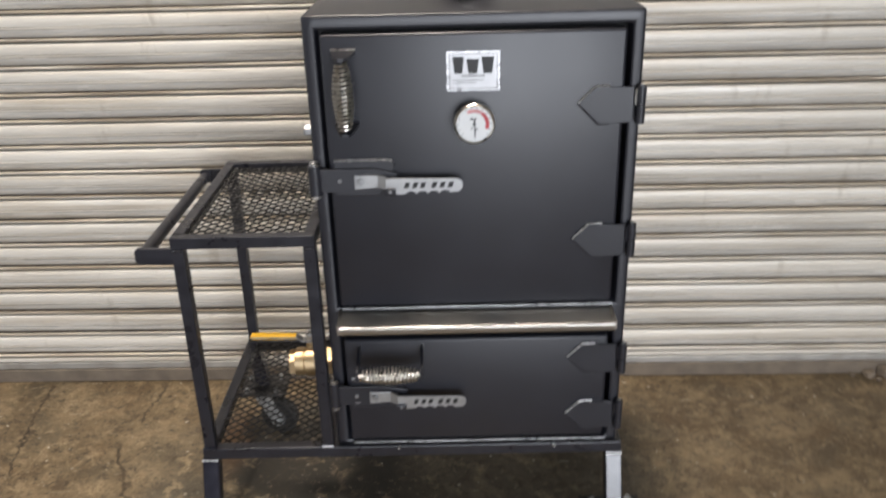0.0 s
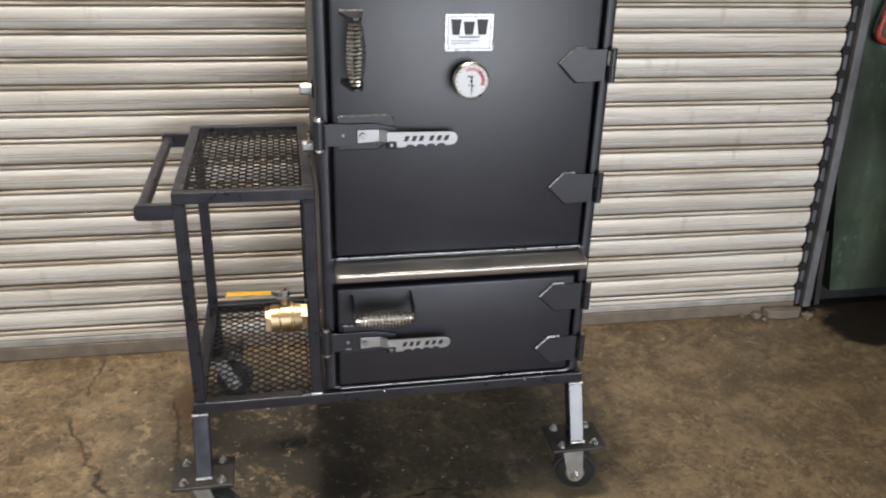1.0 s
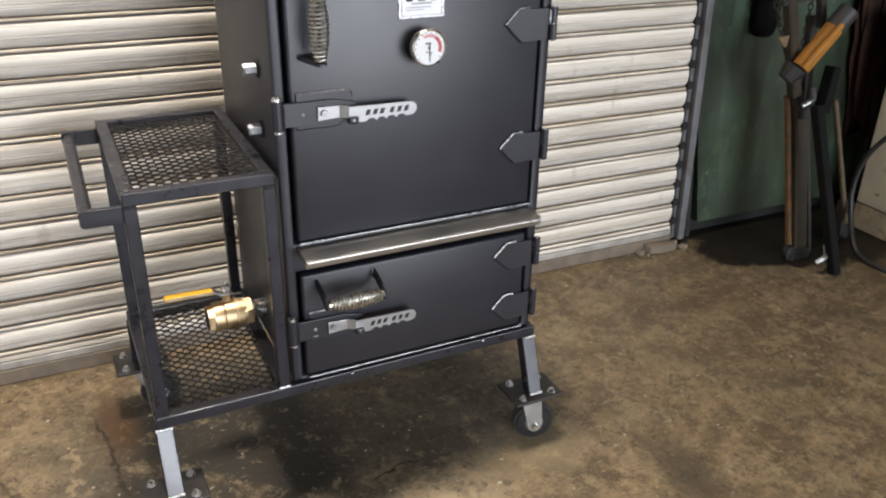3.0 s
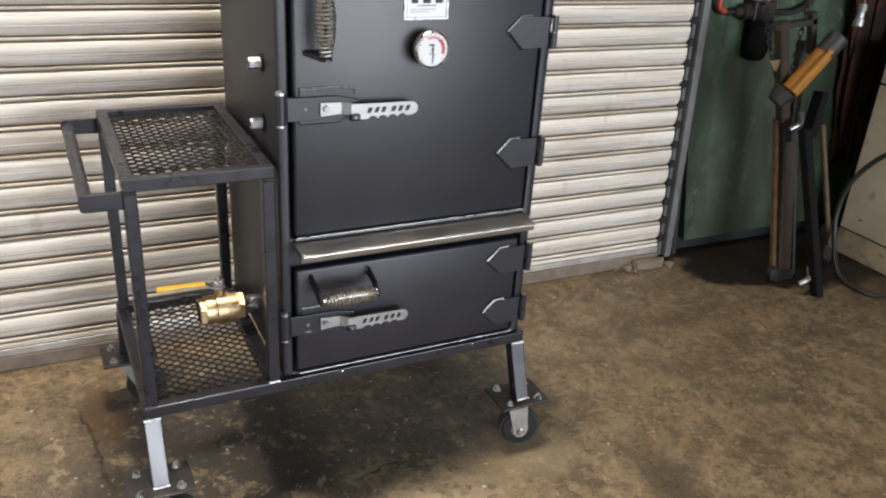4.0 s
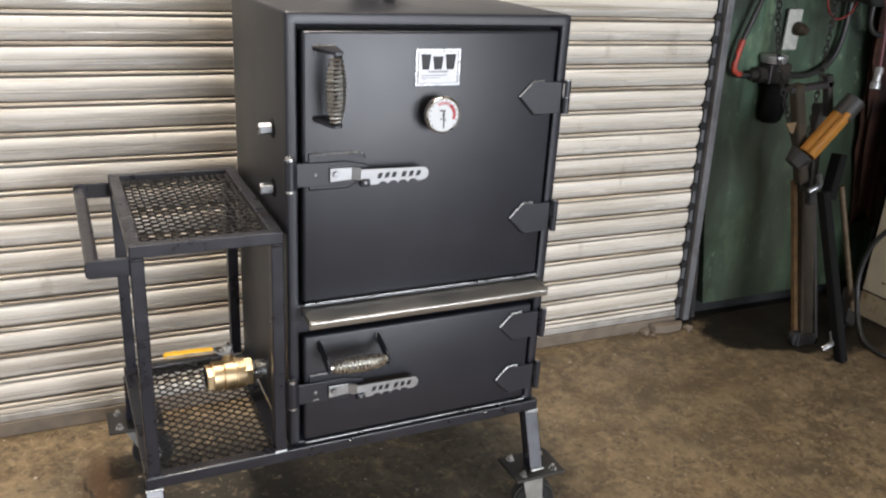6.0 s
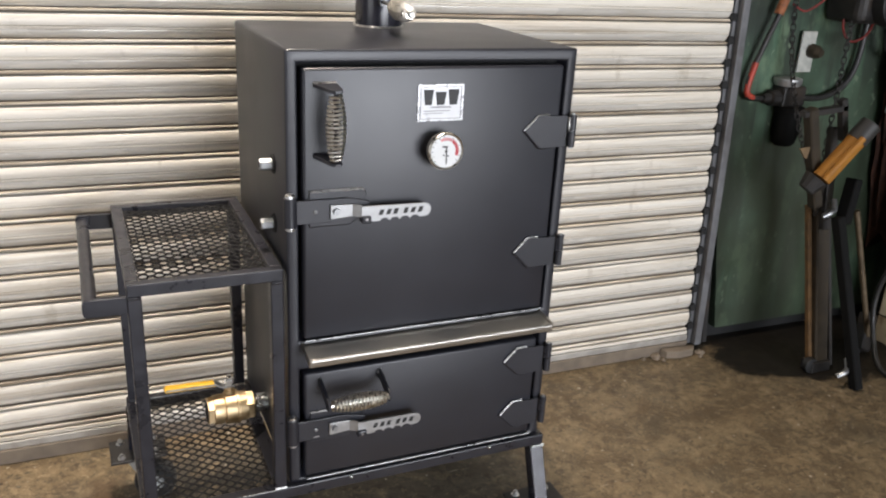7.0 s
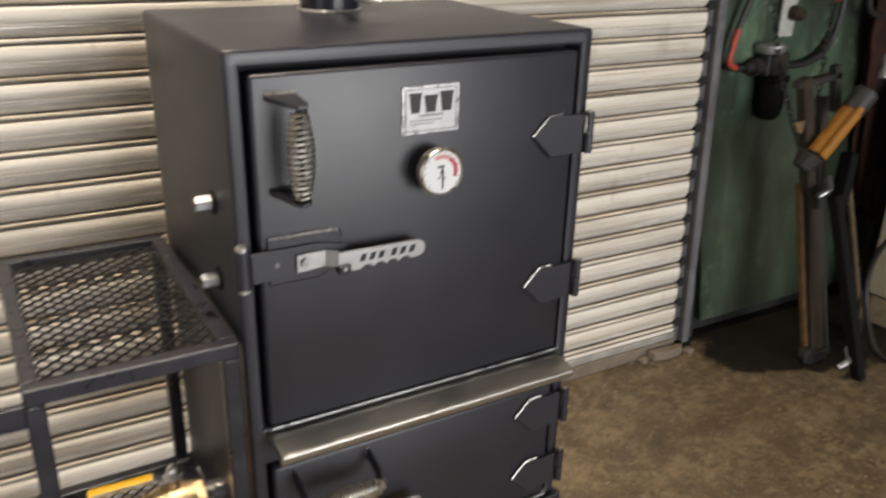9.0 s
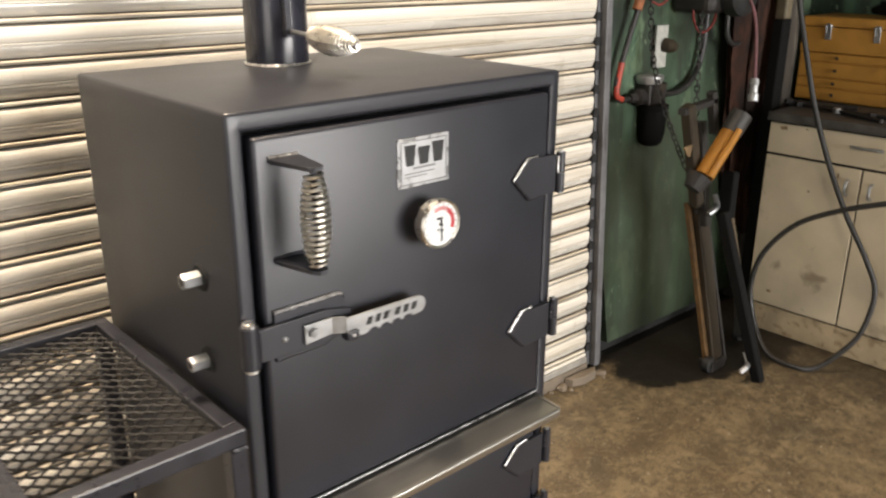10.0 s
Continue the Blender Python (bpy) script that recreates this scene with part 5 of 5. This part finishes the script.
def cable(name, label, pts, r, material, category="hose", n=10):
    ob = part(name, tubed(spline(pts, n), r, 8), material, smooth=60)
    return tagged(ob, label, category)


Y = 0.790
cable("air_hose", "worn rubber hose bending down to the regulator", [(2.03, Y, 1.62), (1.99, Y, 1.35), (1.935, Y, 1.20), (1.897, Y, 1.10), (1.884, Y, 1.03), (1.905, Y, 0.998), (1.965, Y, 0.995)], 0.010, HOSE)
cable("hose_sleeve", "short red sleeve on the rubber hose", [(1.905, Y - 0.001, 1.125), (1.892, Y - 0.001, 1.075), (1.885, Y - 0.001, 1.03), (1.894, Y - 0.001, 1.008), (1.92, Y - 0.001, 0.998)], 0.0115, RED_HOSE)
cable("hose_sleeve", "rusty orange clamp on the rubber hose", [(1.995, Y, 1.37), (1.97, Y, 1.295)], 0.017, mat("orange rust", (0.28, 0.10, 0.04), 0.7, 0.1, 0.4, 50))
cable("drain_hose", "black hose curving from the regulator to the winch", [(2.14, Y, 0.995), (2.26, Y, 0.99), (2.36, Y, 1.03), (2.41, Y, 1.12), (2.42, Y, 1.28)], 0.012, HOSE)
cable("power_cord", "black cord looped under the winch", [(2.48, 0.74, 1.29), (2.49, 0.74, 1.19), (2.54, 0.74, 1.15), (2.60, 0.74, 1.16), (2.64, 0.74, 1.22), (2.66, 0.74, 1.36)], 0.010, HOSE)
cable("red_wire", "red wire looped below the winch", [(2.24, 0.74, 1.36), (2.23, 0.73, 1.26), (2.27, 0.72, 1.21), (2.34, 0.72, 1.23), (2.40, 0.74, 1.29)], 0.0045, RED_WIRE)
cable("red_wire", "red wire over the hose clamp", [(2.02, 0.78, 1.33), (2.08, 0.77, 1.31), (2.16, 0.76, 1.36), (2.24, 0.74, 1.42)], 0.004, RED_WIRE)

cable("red_wire", "taut red wire run along the wall above the bench", [(2.545, 0.695, 1.373), (2.70, 0.692, 1.374), (2.865, 0.690, 1.381), (2.98, 0.685, 1.40)], 0.0055, RED_HOSE)
# hanging strap with ferrule
strap = thing("pendant_cord", (2.25, 0.50, 1.1), "dull red pendant cord ending in a worn steel ferrule", "cord")
part("cord", tubed(spline([(2.26, 0.62, 1.60), (2.275, 0.58, 1.40), (2.295, 0.53, 1.26), (2.296, 0.505, 1.06)], 10), 0.006), mat("dull red cord", (0.12, 0.045, 0.05), 0.6, 0, 0.3, 40), strap, smooth=60)
part("ferrule", turned(bmesh.new(), (2.296, 0.505, 1.065), (2.280, 0.495, 0.990), ((0, 0.014), (0.25, 0.016), (0.3, 0.013), (0.65, 0.013), (0.7, 0.018), (1, 0.018)), 16), ALU, strap, smooth=40)

# brown sacking hung in folds at the corner
rng = random.Random(5)
bm = bmesh.new()
rows = []
for i in range(60):
    t = i / 59
    cx, z = 2.650 + 0.170 * t, 1.78 - 1.40 * t
    wide, deep = 0.128 + 0.030 * math.sin(3.1 * t), 0.042 + 0.012 * math.sin(5 * t + 1)
    ring = []
    for k in range(72):
        a = 2 * math.pi * k / 72
        fold = 1 + 0.16 * math.sin(7 * a + 2.2 * math.sin(3 * t)) + 0.09 * math.sin(13 * a + 5 * t) + 0.10 * noise.noise((math.cos(a) * 3, math.sin(a) * 3, z * 9))
        ring.append(bm.verts.new((cx + wide * fold * math.cos(a), 0.755 + deep * fold * math.sin(a), z + 0.05 * (t > 0.98) * math.sin(4 * a))))
    rows.append(ring)
for ra, rb in zip(rows, rows[1:]):
    for k in range(72):
        bm.faces.new((ra[k], ra[(k + 1) % 72], rb[(k + 1) % 72], rb[k]))
bm.faces.new(rows[0])
bm.faces.new(rows[-1][::-1])
sacking = part("hanging_sacking", bm, SACK, smooth=60)
tagged(sacking, "rust-brown sacking hanging in dark folds by the timber post", "sacking")

cable("cable_loop", "black cable hanging over the cabinet and looping on the floor",
      [(2.53, 0.60, 1.75), (2.53, 0.502, 1.34), (2.53, 0.446, 1.146), (2.53, 0.384, 0.952), (2.53, 0.302, 0.758), (2.53, 0.212, 0.586), (2.53, 0.117, 0.438), (2.53, 0.068, 0.322), (2.50, 0.082, 0.170), (2.46, 0.135, 0.075),
       (2.42, 0.19, 0.016), (2.38, 0.245, 0.013), (2.39, 0.36, 0.022), (2.43, 0.445, 0.100), (2.45, 0.493, 0.235), (2.45, 0.467, 0.383), (2.45, 0.365, 0.523), (2.45, 0.232, 0.608), (2.45, 0.056, 0.679), (2.46, -0.22, 0.76), (2.50, -0.62, 0.84)], 0.010, HOSE, "cable", 10)

plank = thing("thin_bar", (1.93, 0.80, 0), "thin dark bar leaning by the guide rail", "bar")
bar_between("bar_stock", (1.895, 0.79, 0.003), (1.885, 0.815, 0.30), 0.022, 0.012, OILY, plank)

rng = random.Random(8)
bm = bmesh.new()
bmesh.ops.create_icosphere(bm, subdivisions=3, radius=1)
for v in bm.verts:
    k = 0.8 + 0.35 * rng.random()
    v.co = Vector((3.13 + 0.085 * v.co.x * k, 0.36 + 0.11 * v.co.y * k, 1.2395 + max(0.0, 0.032 + 0.036 * v.co.z * k)))
rag = part("shop_rag", bm, SOOTY, smooth=60)
tagged(rag, "crumpled black oily rag on the tool chest lid", "rag")

# broken concrete at the foot of the door
rng = random.Random(11)
for x, y, r in ((1.615, 0.735, 0.020), (1.63, 0.705, 0.010), (1.81, 0.712, 0.018), (1.56, 0.738, 0.009), (1.795, 0.690, 0.008)):
    bm = bmesh.new()
    bmesh.ops.create_icosphere(bm, subdivisions=2, radius=r)
    for v in bm.verts:
        v.co *= 0.75 + 0.5 * rng.random()
        v.co.z = max(v.co.z * 0.6, -0.35 * r)
    bmesh.ops.translate(bm, verts=bm.verts[:], vec=(x, y, 0.35 * r + 0.001))
    ck = part("concrete_chunk", bm, SILL)
    tagged(ck, "small broken grey concrete chunk at the door foot", "rubble", "rubble at the door foot")

bm = prism(bmesh.new(), [(1.640, 0.742), (1.652, 0.716), (1.700, 0.700), (1.768, 0.704), (1.786, 0.722), (1.782, 0.740)], 0.001, 0.034, "xy", 0.004)
for v in bm.verts:
    v.co.z += 0.008 * noise.noise(v.co * 40) if v.co.z > 0.02 else 0
slab = part("concrete_slab", bm, SILL)
tagged(slab, "flat broken concrete slab lying at the door foot", "rubble")

# ---- roller door slats ----
SLATS = [slat_mesh(k) for k in range(9)]
rng = random.Random(3)
z = SLAT_Z
while z < 2.62:
    s = new("slat", rng.choice(SLATS))
    s.parent = roller
    s.location = (0, 0, z)
    z += PITCH
for k in range(33):
    zz = SLAT_Z + PITCH * k
    me = boxed(DOOR_X1 - 0.004, DOOR_X1 + 0.022, WALL_Y - 0.008, WALL_Y + 0.012, zz + 0.004, zz + 0.032, 0.003)
    part("end_lock", me, DARK_GAP, roller)
# Dark strip standing for the shade between slat ends and rail.
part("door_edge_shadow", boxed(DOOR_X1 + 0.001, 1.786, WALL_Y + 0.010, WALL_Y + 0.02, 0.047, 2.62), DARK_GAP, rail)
roller.matrix_world = WALL_TURN @ Matrix.Translation(roller.location)
rail.matrix_world = WALL_TURN @ Matrix.Translation(rail.location)
